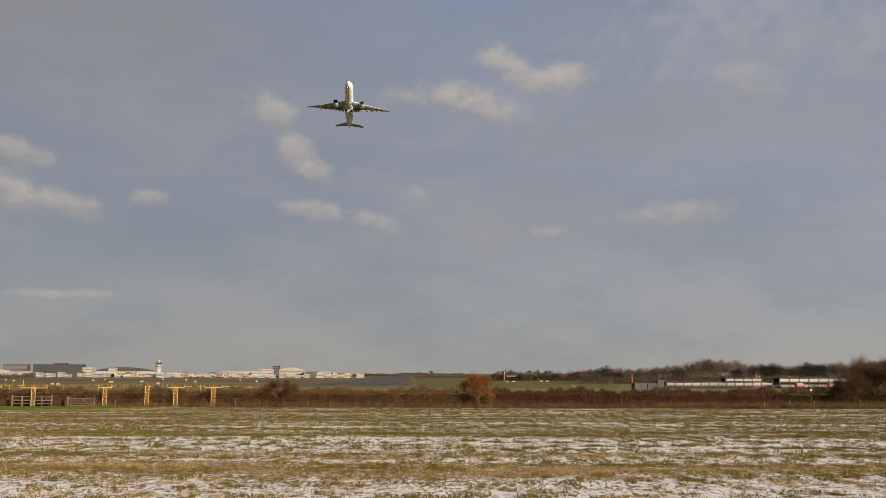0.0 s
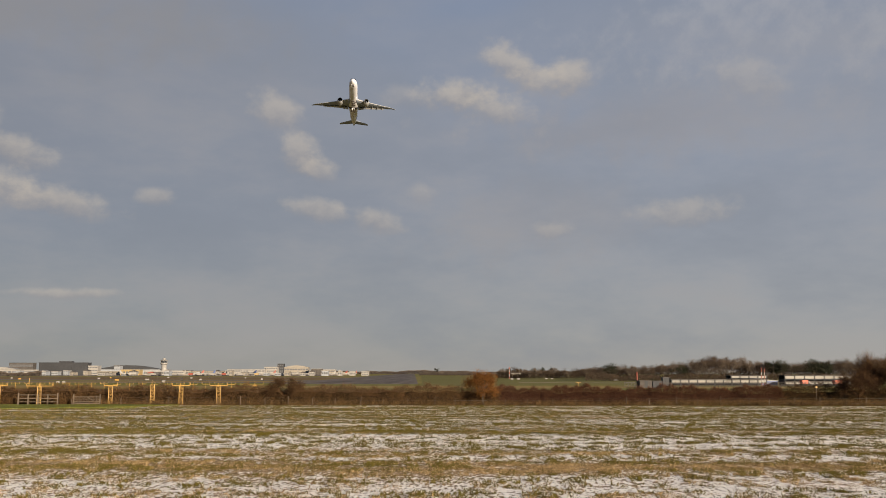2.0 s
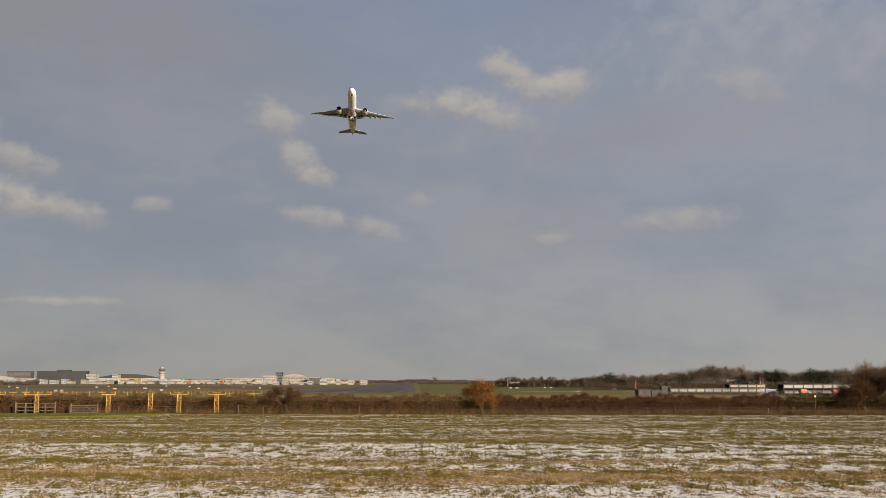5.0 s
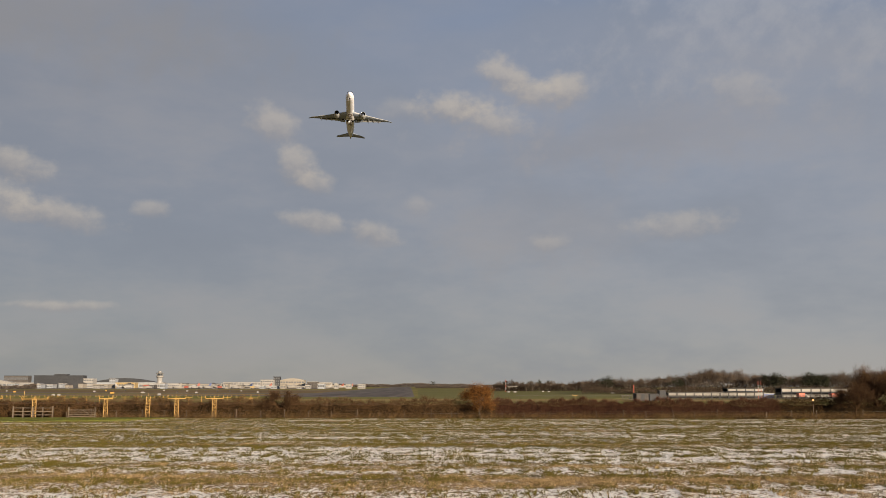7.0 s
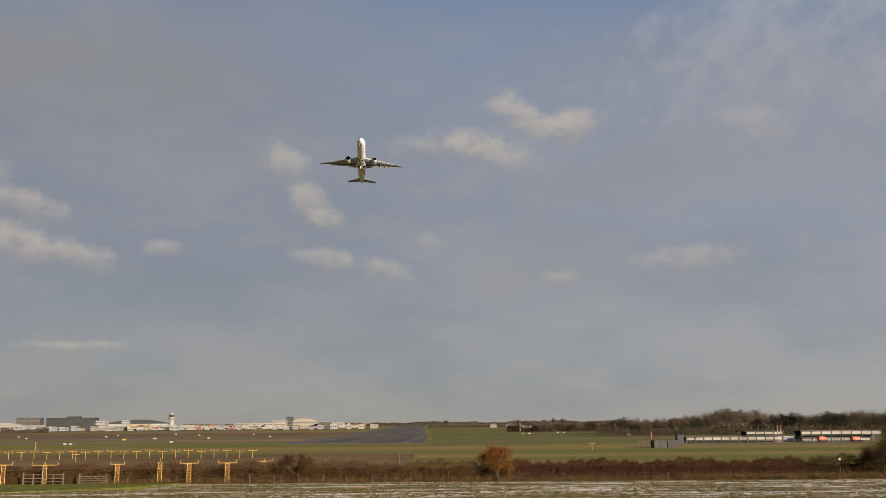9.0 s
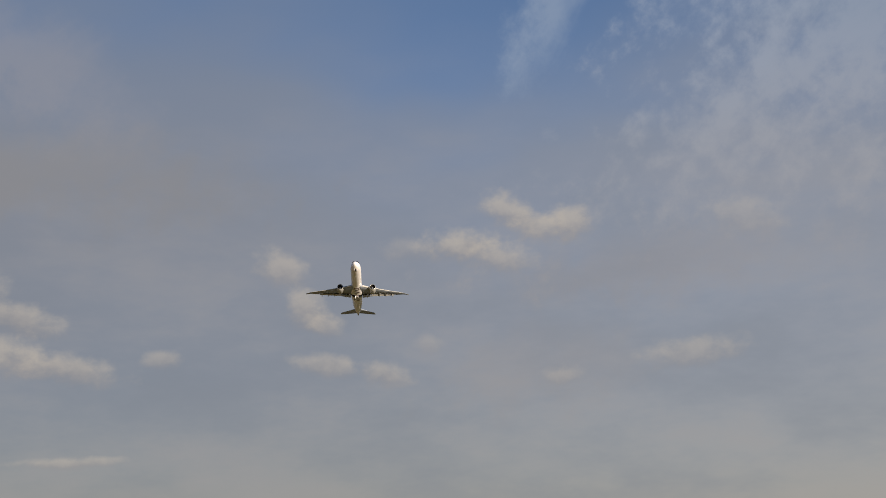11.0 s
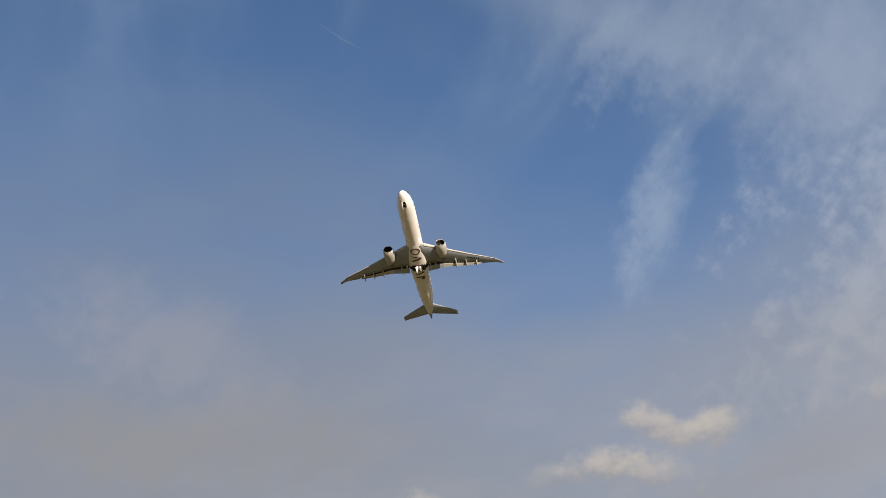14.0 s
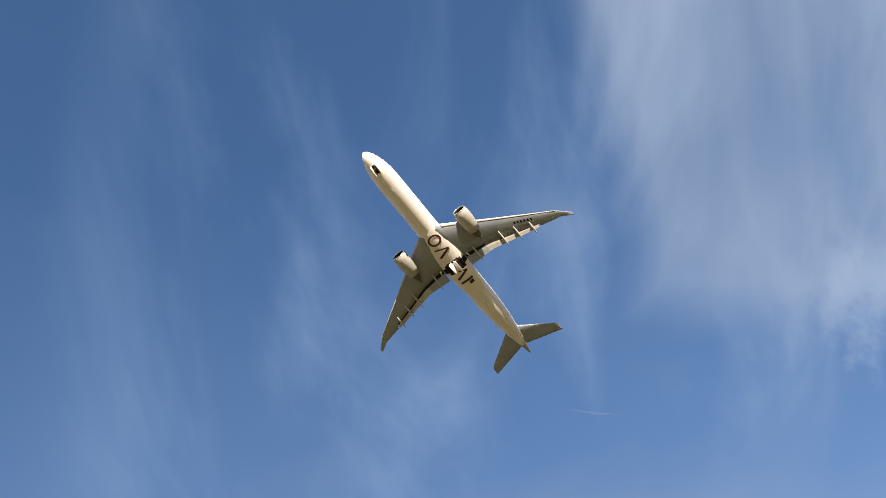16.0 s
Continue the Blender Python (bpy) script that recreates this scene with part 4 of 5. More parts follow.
def make_tree(name, label, height, spread, seed, bark, twig, twigs, depth=3, lean=0.9, twig_len=(0.05, 0.16), wide=0.012, shape="round", leafy=False, group=""):
    """A tapered trunk with forked limbs and a crown of many fine twigs or leaves."""
    rng, r = np.random.default_rng(seed), random.Random(seed)
    tree = thing(name, label, "tree", group=group)
    bm = bmesh.new()
    tips = []
    trunk_h = height * (0.22 if shape != "tall" else 0.1)
    rod(bm, (0, 0, -0.1), (0, 0, trunk_h), height * 0.022, height * 0.017, 7)
    for i in range(5):
        a = 2 * math.pi * (i + r.random() * 0.6) / 5
        w = Vector((math.cos(a) * spread / height * 1.3, math.sin(a) * spread / height * 1.3, lean)).normalized()
        limbs(bm, Vector((0, 0, trunk_h * r.uniform(0.75, 1.0))), w, height * 0.26, height * 0.011, depth - 1, r, tips)
    grow = height * 0.93 / max(v.z for v in tips)
    bmesh.ops.scale(bm, vec=(1, 1, grow), verts=bm.verts)
    part("trunk", bm, bark, tree)
    t = np.array([[v.x, v.y, v.z * grow] for v in tips])
    pick = t[rng.integers(0, len(t), twigs)]
    pts = pick * rng.uniform(0.78, 1.04, (twigs, 1)) + rng.normal(size=(twigs, 3)) * height * 0.055
    pts[:, 2] = np.clip(pts[:, 2], height * 0.1, height)
    if leafy:
        ob = leaves("crown", pts, rng.uniform(0.6, 1.2, twigs) * wide * height, twig, rng)
    else:
        out = unit(pts - np.array([0, 0, height * 0.3]))
        ways = unit(out + rng.normal(size=(twigs, 3)) * 0.55 + np.array([0, 0, 0.25]))
        ob = blades("crown", pts, ways, rng.uniform(*twig_len, twigs) * height, np.full(twigs, wide * height), twig, rng)
    ob.parent = tree
    return tree


def make_evergreen(name, label, height, spread, seed, group=""):
    rng, r = np.random.default_rng(seed), random.Random(seed)
    tree = thing(name, label, "tree", group=group)
    bm = rod(bmesh.new(), (0, 0, -0.1), (0, 0, height * 0.85), height * 0.025, height * 0.008, 6)
    n = 1500
    c = np.array([[r.gauss(0, spread * 0.28), r.gauss(0, spread * 0.28), height * r.uniform(0.42, 0.9)] for _ in range(16)])
    for p in c:
        rod(bm, (0, 0, p[2] * 0.8), tuple(p), height * 0.008, height * 0.004, 4)
    part("trunk", bm, M["bark"], tree)
    pts = c[rng.integers(0, 16, n)] + rng.normal(size=(n, 3)) * np.array([spread * 0.13, spread * 0.13, height * 0.055])
    leaves("crown", pts, rng.uniform(0.2, 0.45, n), M["pine"], rng).parent = tree
    return tree


def woods():
    """The winter wood beyond the airfield, tree by tree."""
    r = random.Random(8)
    kinds = []
    for i in range(5):
        kinds.append(make_tree("bare_tree", "leafless brown winter tree at the wood's edge", 11.0, 7.5 + i * 0.5, 40 + i, M["bark"], M["palewood"] if i % 2 else M["woodtwig"], 2800, 3, 0.85, (0.04, 0.11), 0.0055, group="trees of the wood"))
    pine = make_evergreen("pine_tree", "dark evergreen tree in the winter wood", 11.0, 8.0, 61, "evergreens of the wood")
    tall = make_tree("poplar_tree", "narrow leafless poplar above the wood", 14.0, 1.6, 66, M["bark"], M["palewood"], 900, 3, 2.2, (0.05, 0.12), 0.008, "tall", group="poplars of the wood")

    def top(u):
        pts = ((0.14, 7.0), (0.165, 8.5), (0.20, 8.0), (0.235, 9.8), (0.262, 11.2), (0.275, 14.4), (0.30, 11.2), (0.34, 10.3), (0.38, 11.0), (0.42, 11.4), (0.47, 13.0), (0.6, 12.0))
        for (a, p), (b, q) in zip(pts, pts[1:]):
            if a <= u < b:
                return p + (q - p) * (u - a) / (b - a)
        return 12.0
    n = 0
    for d, step in ((500, 0.0125), (530, 0.0115), (565, 0.0125)):
        u = 0.147 if d > 500 else 0.155
        while u < 0.56:
            uu = u + r.uniform(-0.004, 0.004)
            k = kinds[n % 5]
            s = top(uu) / 11.0 * r.uniform(0.82, 1.02) * d / 520
            x, y = spot(uu, d + r.uniform(-10, 10))
            m = pose(x, y, 0, 0, 0, r.uniform(0, 360)) @ Matrix.Diagonal((s * 1.15, s * 1.15, s, 1))
            if n < 5:
                k.matrix_world = m
            else:
                c = copy_thing(k, Matrix())
                c.matrix_world = m
            u += step
            n += 1
    # thinner belt of lower trees farther along the airfield's edge
    u = 0.058
    while u < 0.165:
        s = 0.68 * r.uniform(0.75, 1.15)
        x, y = spot(u, 700 + r.uniform(-18, 18))
        copy_thing(kinds[n % 5], Matrix()).matrix_world = pose(x, y, 0, 0, 0, r.uniform(0, 360)) @ Matrix.Diagonal((s * 1.2, s * 1.2, s, 1))
        u += r.uniform(0.004, 0.009)
        n += 1
    for i, (u, s) in enumerate(((0.337, 1.0), (0.345, 0.95), (0.378, 1.02), (0.386, 1.0), (0.392, 0.9), (0.242, 0.75), (0.168, 0.85), (0.44, 0.8))):
        x, y = spot(u, 488)
        m = pose(x, y, 0, 0, 0, i * 50) @ Matrix.Diagonal((s, s, s, 1))
        if i == 0:
            pine.matrix_world = m
        else:
            copy_thing(pine, Matrix()).matrix_world = m
    for i, (u, s) in enumerate(((0.3065, 0.98), (0.2555, 0.86), (0.413, 0.92))):
        x, y = spot(u, 560)
        m = pose(x, y, 0, 0, 0, i * 70) @ Matrix.Diagonal((s, s, s, 1))
        if i == 0:
            tall.matrix_world = m
        else:
            copy_thing(tall, Matrix()).matrix_world = m


woods()


def undergrowth(name, label, u0, u1, d, top, n, mat, seed, size):
    rng = np.random.default_rng(seed)
    u = rng.uniform(u0, u1, n)
    dd = d + rng.uniform(-15, 15, n)
    hh = top * (0.75 + 0.13 * np.sin(u * 57 + seed) + 0.10 * np.sin(u * 137 + 2 * seed) + 0.07 * np.sin(u * 311 + 3 * seed) + 0.04 * np.sin(u * 733))
    at = np.stack([u * dd, dd, hh * rng.random(n) ** 0.7], 1)
    return leaves(name, at, rng.uniform(*size, n), mat, rng, label, "trees", "stuff")


undergrowth("far_wood", "brown understorey of the winter wood", 0.145, 0.62, 590, 8.5, 60000, M["woodtwig"], 70, (0.2, 0.45))
undergrowth("far_wood", "brown scrub along the edge of the winter wood", 0.142, 0.6, 484, 4.2, 60000, M["woodtwig"], 75, (0.12, 0.26))
undergrowth("far_wood", "brown scrub below a belt of low trees", 0.05, 0.17, 715, 6.2, 50000, M["woodtwig"], 76, (0.15, 0.32))
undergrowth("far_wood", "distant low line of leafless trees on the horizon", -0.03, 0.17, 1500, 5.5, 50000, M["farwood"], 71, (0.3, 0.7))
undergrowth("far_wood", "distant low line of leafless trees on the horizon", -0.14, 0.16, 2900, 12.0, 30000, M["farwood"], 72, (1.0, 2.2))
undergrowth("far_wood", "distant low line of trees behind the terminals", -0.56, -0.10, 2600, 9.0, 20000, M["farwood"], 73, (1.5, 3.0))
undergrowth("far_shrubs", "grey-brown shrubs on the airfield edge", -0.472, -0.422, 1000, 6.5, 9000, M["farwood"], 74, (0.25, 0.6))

def make_oak_bush(u, d, height, width):
    """A dome of rusty leaves on a short forked stem."""
    rng, r = np.random.default_rng(90), random.Random(90)
    x, y = spot(u, d)
    bush = thing("oak_bush", "small bushy oak with rusty brown leaves in the hedge", "tree", (x, y, 0))
    bm = rod(bmesh.new(), (0, 0, -0.1), (0, 0, height * 0.3), 0.13, 0.1, 7)
    heads = []
    for i in range(26):
        a, e = r.uniform(0, 2 * math.pi), r.uniform(0.05, 1.4)
        q = 0.55 + 0.3 * r.random()
        p = Vector((math.cos(a) * math.cos(e) * width * 0.5 * q, math.sin(a) * math.cos(e) * width * 0.5 * q, height * (0.3 + 0.62 * math.sin(e) * q)))
        rod(bm, (0, 0, height * 0.2), p, 0.04, 0.015, 5)
        heads.append(p)
    part("trunk", bm, M["bark"], bush)
    n = 15000
    c = np.array([list(p) for p in heads])[rng.integers(0, 26, n)]
    pts = c + rng.normal(size=(n, 3)) * np.array([0.30, 0.30, 0.28]) * height / 4.0
    pts[:, 2] = np.clip(pts[:, 2], 0.5, height * 1.02)
    leaves("crown", pts, rng.uniform(0.045, 0.10, n), M["oakleaf"], rng).parent = bush


make_oak_bush(0.0362, 120.2, 4.75, 5.4)
t = make_tree("bare_shrub", "grey-brown leafless shrub in the hedge", 3.3, 4.2, 91, M["twig"], M["twig"], 5000, 3, 0.6, (0.06, 0.2), 0.006)
t.matrix_world = pose(*spot(-0.168, 121), 0) @ Matrix.Diagonal((1.3, 1, 1, 1))
for i, (u, d, s) in enumerate(((0.424, 119.5, 0.75), (0.446, 121.5, 1.0), (0.470, 120.5, 1.05), (0.50, 122.0, 1.1), (0.435, 124.0, 0.7))):
    t = make_tree("bare_shrub", "tall leafless thorn shrub at the end of the hedge", 6.3, 5.5, 92 + i, M["twig"], M["twig"], 6500, 4, 0.8, (0.06, 0.17), 0.0045)
    x, y = spot(u, d)
    t.matrix_world = pose(x, y, 0, 0, 0, 70 * i) @ Matrix.Diagonal((s, s, s, 1))
for i, (u, d, s) in enumerate(((0.0895, 1400, 0.75), (0.098, 1450, 0.9), (0.108, 1420, 0.9), (0.062, 1430, 0.8), (-0.012, 1500, 0.8))):
    t = make_evergreen("pine_tree", "small dark tree far off on the horizon", 15.0, 9.0, 100 + i)
    x, y = spot(u, d)
    t.matrix_world = pose(x, y, 0, 0, 0, 30 * i) @ Matrix.Diagonal((s, s, s, 1))


# ---- fences, gates and approach lights ----
def field_fence():
    fence = thing("field_fence", "old timber post and wire fence before the hedge", "fence")
    rng = random.Random(4)
    post = None
    for i in range(44):
        x = -46 + i * 2.95 + rng.uniform(-0.3, 0.3)
        h = rng.uniform(0.75, 1.2)
        if post is None:
            bm = rod(bmesh.new(), (0, 0, -0.1), (0, 0, 1.0), 0.05, 0.042, 7)
            post = part("post", bm, M["timber"], fence)
            ob = post
        else:
            ob = new("post", post.data)
            ob.parent = fence
        ob.matrix_local = pose(x, 118.6 + rng.uniform(-0.1, 0.1), 0.03, rng.uniform(-4, 4), rng.uniform(-5, 5), 0) @ Matrix.Diagonal((1, 1, h, 1))
    for z in (0.35, 0.65, 0.95):
        part("wire", rod(bmesh.new(), (-46, 118.6, z), (81, 118.6, z), 0.0025, None, 4), M["steel"], fence)


field_fence()


def airfield_fence():
    fence = thing("perimeter_fence", "thin grey steel perimeter fence across the grass", "fence")
    post = None
    for i in range(60):
        x = -34 + i * 2.6
        if post is None:
            post = part("post", rod(bmesh.new(), (0, 0, -0.1), (0, 0, 1.75), 0.035, 0.03, 5), M["timber"], fence)
            ob = post
        else:
            ob = new("post", post.data)
            ob.parent = fence
        ob.location = (x, 172, 0)
    for z in (0.7, 1.2, 1.7):
        part("rail", rod(bmesh.new(), (-34, 172, z), (122, 172, z), 0.014, None, 4), M["timber"], fence)


airfield_fence()


def make_gate(u0, u1, d, h, braced):
    x0, x1 = u0 * d, u1 * d
    gate = thing("field_gate", "weathered timber field gate with braces" if braced else "weathered timber rail pen beside the hedge", "gate", (x0, d, 0))
    w = x1 - x0
    n = 2 if braced else 5
    for i in range(n):
        x = w * i / (n - 1)
        part("post", B(x - 0.07, x + 0.07, -0.07, 0.07, -0.1, h + (0.15 if i in (0, n - 1) else 0.05), bevel=0.012), M["timber"], gate)
    for z in ([0.25, 0.5, 0.75, 1.0] if braced else [0.4, 0.75, 1.1]):
        part("rail", B(0, w, -0.11, -0.07, z * h / 1.15 - 0.045, z * h / 1.15 + 0.045, bevel=0.01), M["timber"], gate)
    if braced:
        for a, b in ((0.1, w * 0.5), (w - 0.1, w * 0.5)):
            part("brace", rod(bmesh.new(), (a, -0.13, 0.2), (b, -0.13, h * 0.9), 0.04, None, 4), M["timber"], gate)
    return gate


make_gate(-0.4448, -0.404, 117.6, 1.35, False)
make_gate(-0.3875, -0.360, 118.2, 1.2, True)


def light_mast(u, d, top, bar, lamps, plain=False):
    """An approach light: a ladder-like mast, a crossbar and its lamps."""
    x, y = spot(u, d)
    mast = thing("approach_light", "yellow lattice approach light mast" if not plain else "low yellow approach light on a pole", "light", (x, y, 0), group="approach lights" if not plain else "low approach lights")
    if plain:
        part("pole", rod(bmesh.new(), (0, 0, -0.05), (0, 0, top), 0.06, 0.05, 6), M["yellow"], mast)
    else:
        for sx in (-0.25, 0.25):
            part("leg", rod(bmesh.new(), (sx, 0, -0.05), (sx * 0.9, 0, top), 0.042, 0.038, 6), M["yellow"], mast)
        n = 7
        for i in range(n):
            z0, z1 = top * i / n, top * (i + 1) / n
            part("rung", rod(bmesh.new(), (-0.24, 0, z1 - 0.03), (0.24, 0, z1 - 0.03), 0.026, None, 5), M["yellow"], mast)
            s = 1 if i % 2 else -1
            part("brace", rod(bmesh.new(), (-0.24 * s, 0, z0), (0.24 * s, 0, z1), 0.022, None, 5), M["yellow"], mast)
    if bar:
        part("crossbar", B(-bar / 2, bar / 2, -0.05, 0.05, top - 0.0, top + 0.08, bevel=0.012), M["yellow"], mast)
    for i in range(lamps):
        lx = 0 if lamps == 1 else -bar / 2 + bar * i / (lamps - 1)
        lamp = part("lamp", rod(rod(bmesh.new(), (lx, 0, top + 0.08), (lx, 0, top + 0.30), 0.035, None, 6), (lx, -0.08, top + 0.36), (lx, 0.08, top + 0.36), 0.08, 0.065, 10), M["yellow"], mast)
        part("lens", rod(bmesh.new(), (lx, -0.095, top + 0.36), (lx, -0.08, top + 0.36), 0.065, None, 10), M["glass"], lamp)


for u, top, bar, lamps in ((-0.468, 2.35, 2.2, 2), (-0.4255, 2.3, 3.2, 3), (-0.3515, 2.35, 1.7, 2), (-0.3080, 2.6, 0.0, 1), (-0.2783, 2.4, 2.2, 2), (-0.2395, 2.4, 2.2, 2), (-0.2020, 2.4, 2.1, 3)):
    light_mast(u + 0.002, 119.3 if u < -0.21 else 124.0, top, bar, lamps)
for i in range(20):
    light_mast(-0.462 + i * 0.0132, 205 + (i % 3) * 3, 1.5, 1.7, 3, True)
light_mast(0.135, 240, 1.6, 1.2, 2, True)
light_mast(-0.3925, 190, 1.5, 1.3, 1, True)


# ---- airfield signs and small boxes ----
def make_sign(u, d, w, mat, what):
    x, y = spot(u, d)
    s = thing("airfield_sign", what, "sign", (x, y, 0), group="airfield signs")
    part("board", B(-w * 0.32, w * 0.32, -0.15, 0.15, 0.25, 0.95, bevel=0.03), M[mat], s)
    for sx in (-w * 0.28, w * 0.28):
        part("leg", rod(bmesh.new(), (sx, 0, -0.05), (sx, 0, 0.3), 0.05, None, 6), M["steel"], s)


for u, d, w in ((-0.3622, 565, 2.2), (-0.312, 480, 3.0), (-0.2948, 376, 2.0), (-0.2565, 484, 1.9), (-0.4045, 350, 1.7), (-0.3985, 350, 1.7), (-0.29, 700, 2.0), (-0.266, 620, 2.0), (-0.453, 600, 1.8),
                (-0.210, 640, 1.6), (-0.193, 520, 1.6), (0.0665, 560, 2.2), (0.073, 560, 2.6), (0.102, 600, 2.2), (0.108, 600, 2.0), (0.174, 480, 2.6)):
    make_sign(u, d, w, "white", "white lit-up airfield sign board on the grass")
for u, d, w in ((-0.4445, 520, 2.2), (-0.3435, 450, 3.0), (-0.35, 640, 1.6)):
    make_sign(u, d, w, "yellow", "yellow airfield sign board on the grass")
for u, d in ((-0.235, 600), (-0.222, 640), (-0.276, 540), (-0.247, 700), (-0.33, 700)):
    make_sign(u, d, 1.2, "slate", "small dark equipment box on the airfield grass")


# ---- airport buildings ----
def make_building(name, label, u0, u1, d, z1, wall, roofmat=None, depth=40, bays=0, storeys=1, shape="flat", rise=0.0, doors=0):
    """A hall or block: walls, a roof of the shape asked for, and its rows of windows."""
    x0, x1 = u0 * d, u1 * d
    b = thing(name, label, "building", ((x0 + x1) / 2, d, 0))
    w = (x1 - x0) / 2
    depth = min(depth, 16)
    part("wall", B(-w, w, 0, depth, -0.3, z1), M[wall], b)
    rm = M[roofmat or "roof"]
    if shape == "flat":
        part("roof", B(-w - 0.4, w + 0.4, -0.5, depth + 0.4, z1, z1 + 0.7, bevel=0.1), rm, b)
    else:
        n = 14
        rings = []
        for y in (-0.6, depth + 0.4):
            low = [(w * 1.01 * (2 * i / n - 1), y, z1) for i in range(n, -1, -1)]
            arc = [(w * 1.01 * (2 * i / n - 1), y, z1 + 0.5 + rise * (math.sin(math.pi * i / n) if shape == "arch" else 1 - abs(2 * i / n - 1))) for i in range(n + 1)]
            rings.append(arc + low)
        part("roof", loft(bmesh.new(), rings), rm, b)
    for k in range(storeys if bays else 0):
        z = z1 * (k + 0.32) / storeys
        hgt = z1 / storeys * 0.42
        for i in range(bays):
            x = -w + 2 * w * (i + 0.5) / bays
            ww = 2 * w / bays * 0.36
            win = part("window", B(x - ww, x + ww, -0.12, 0.05, z, z + hgt), M["farglass"], b)
    for i in range(doors):
        x = -w + 2 * w * (i + 0.5) / doors
        ww = 2 * w / doors * 0.46
        door = part("hangar_door", B(x - ww, x + ww, -0.35, -0.05, 0, z1 * 0.78, bevel=0.08), M[wall], b)
        for k in (-0.33, 0.33):
            part("door_rib", B(x + ww * k - 0.25, x + ww * k + 0.25, -0.6, -0.35, 0, z1 * 0.78), M[wall], door)
    return b


h = make_building("hangar", "large dark grey metal hangar with ribbed doors", -0.4253, -0.3745, 1500, 18.8, "slate", "slate", 70, 0, 1, "flat", 0, 5)
part("ridge_box", B(-8, 12, 3, 13, 19.4, 21.6, bevel=0.2), M["slate"], h)
make_building("hangar", "white hall with a low curved roof", -0.485, -0.449, 1450, 8.5, "white", "white", 60, 8, 1, "arch", 3.2)
make_building("terminal", "white office block with dark windows", -0.449, -0.4255, 1600, 8.0, "white", "white", 40, 10, 2)
make_building("terminal", "building with a dark flat roof behind the white hall", -0.4565, -0.4315, 1900, 22.5, "roof", "slate", 50, 12, 2)
make_building("terminal", "white block beside the dark hangar", -0.3740, -0.3640, 1500, 14.0, "white", "white", 30, 6, 3)
make_building("hangar", "wide hall with a long low arched grey roof", -0.3645, -0.2990, 1850, 10.0, "grey", "slate", 90, 0, 1, "arch", 7.5, 6)
make_building("terminal", "small tower-like grey block over the halls", -0.3470, -0.3410, 1700, 16.0, "grey", "roof", 20, 3, 4)
make_building("warehouse", "pale yellow warehouse on the apron", -0.3405, -0.3205, 1400, 7.6, "ochre", "ochre", 40, 7, 1)
make_building("warehouse", "low white shed on the apron", -0.3640, -0.3420, 1420, 5.5, "cream", "white", 30, 8, 1)
make_building("terminal", "long low white pier building", -0.3160, -0.2700, 1440, 6.4, "white", "white", 30, 22, 1)
make_building("terminal", "long white terminal pier with dark windows", -0.268, -0.229, 1500, 6.0, "cream", "roof", 40, 16, 1)
make_building("terminal", "white terminal block with rows of windows", -0.2290, -0.1905, 1480, 8.5, "white", "white", 50, 14, 2)
make_building("terminal", "taller white terminal hall", -0.1905, -0.1770, 1500, 12.5, "white", "cream", 50, 6, 3)
make_building("terminal", "dark cube-shaped control room above the terminal", -0.1770, -0.1705, 1520, 17.5, "slate", "slate", 12, 3, 4)
make_building("terminal", "cream terminal building with a low curved roof", -0.1700, -0.1450, 1520, 12.0, "cream", "cream", 50, 9, 2, "arch", 3.0)
make_building("hangar", "dark brown hangar with an open front", -0.1422, -0.1310, 1500, 9.5, "roof", "cream", 40, 0, 1, "flat", 0, 2)
make_building("terminal", "cream airport block at the end of the row", -0.1305, -0.1170, 1520, 8.5, "cream", "white", 40, 6, 2)
make_building("warehouse", "low pale shed at the end of the row", -0.1170, -0.1000, 1600, 5.0, "cream", "roof", 30, 6, 1)
make_building("house", "far dark-roofed house among the trees", 0.0500, 0.0590, 1380, 3.6, "cream", "roof", 12, 5, 2, "gable", 3.0)
make_building("house", "far cream house among the trees", 0.0660, 0.0755, 1390, 3.8, "cream", "roof", 12, 6, 2, "gable", 2.5)
make_building("house", "far pale house by the wood", 0.0335, 0.0400, 1380, 4.0, "cream", "roof", 10, 4, 1, "gable", 2.0)


def apron_clutter():
    """Small stores, offices and cabins between the larger halls."""
    r = random.Random(33)
    for i in range(30):
        u = -0.452 + 0.36 * i / 29 + r.uniform(-0.004, 0.004)
        w = r.uniform(0.003, 0.008)
        wall, top = r.choice((("white", "roof"), ("cream", "roof"), ("grey", "white"), ("white", "white"), ("roof", "grey"), ("cream", "red")))
        kind = {"white": "small white apron building with dark windows", "cream": "small cream apron building with dark windows", "grey": "small grey apron store", "roof": "small dark brown apron store"}[wall]
        make_building("apron_building", kind, u, u + w, r.uniform(1260, 1400), r.uniform(3.0, 6.5), wall, top, 14, r.randint(2, 4), r.choice((1, 1, 2)), r.choice(("flat", "flat", "gable")), 1.6)


apron_clutter()


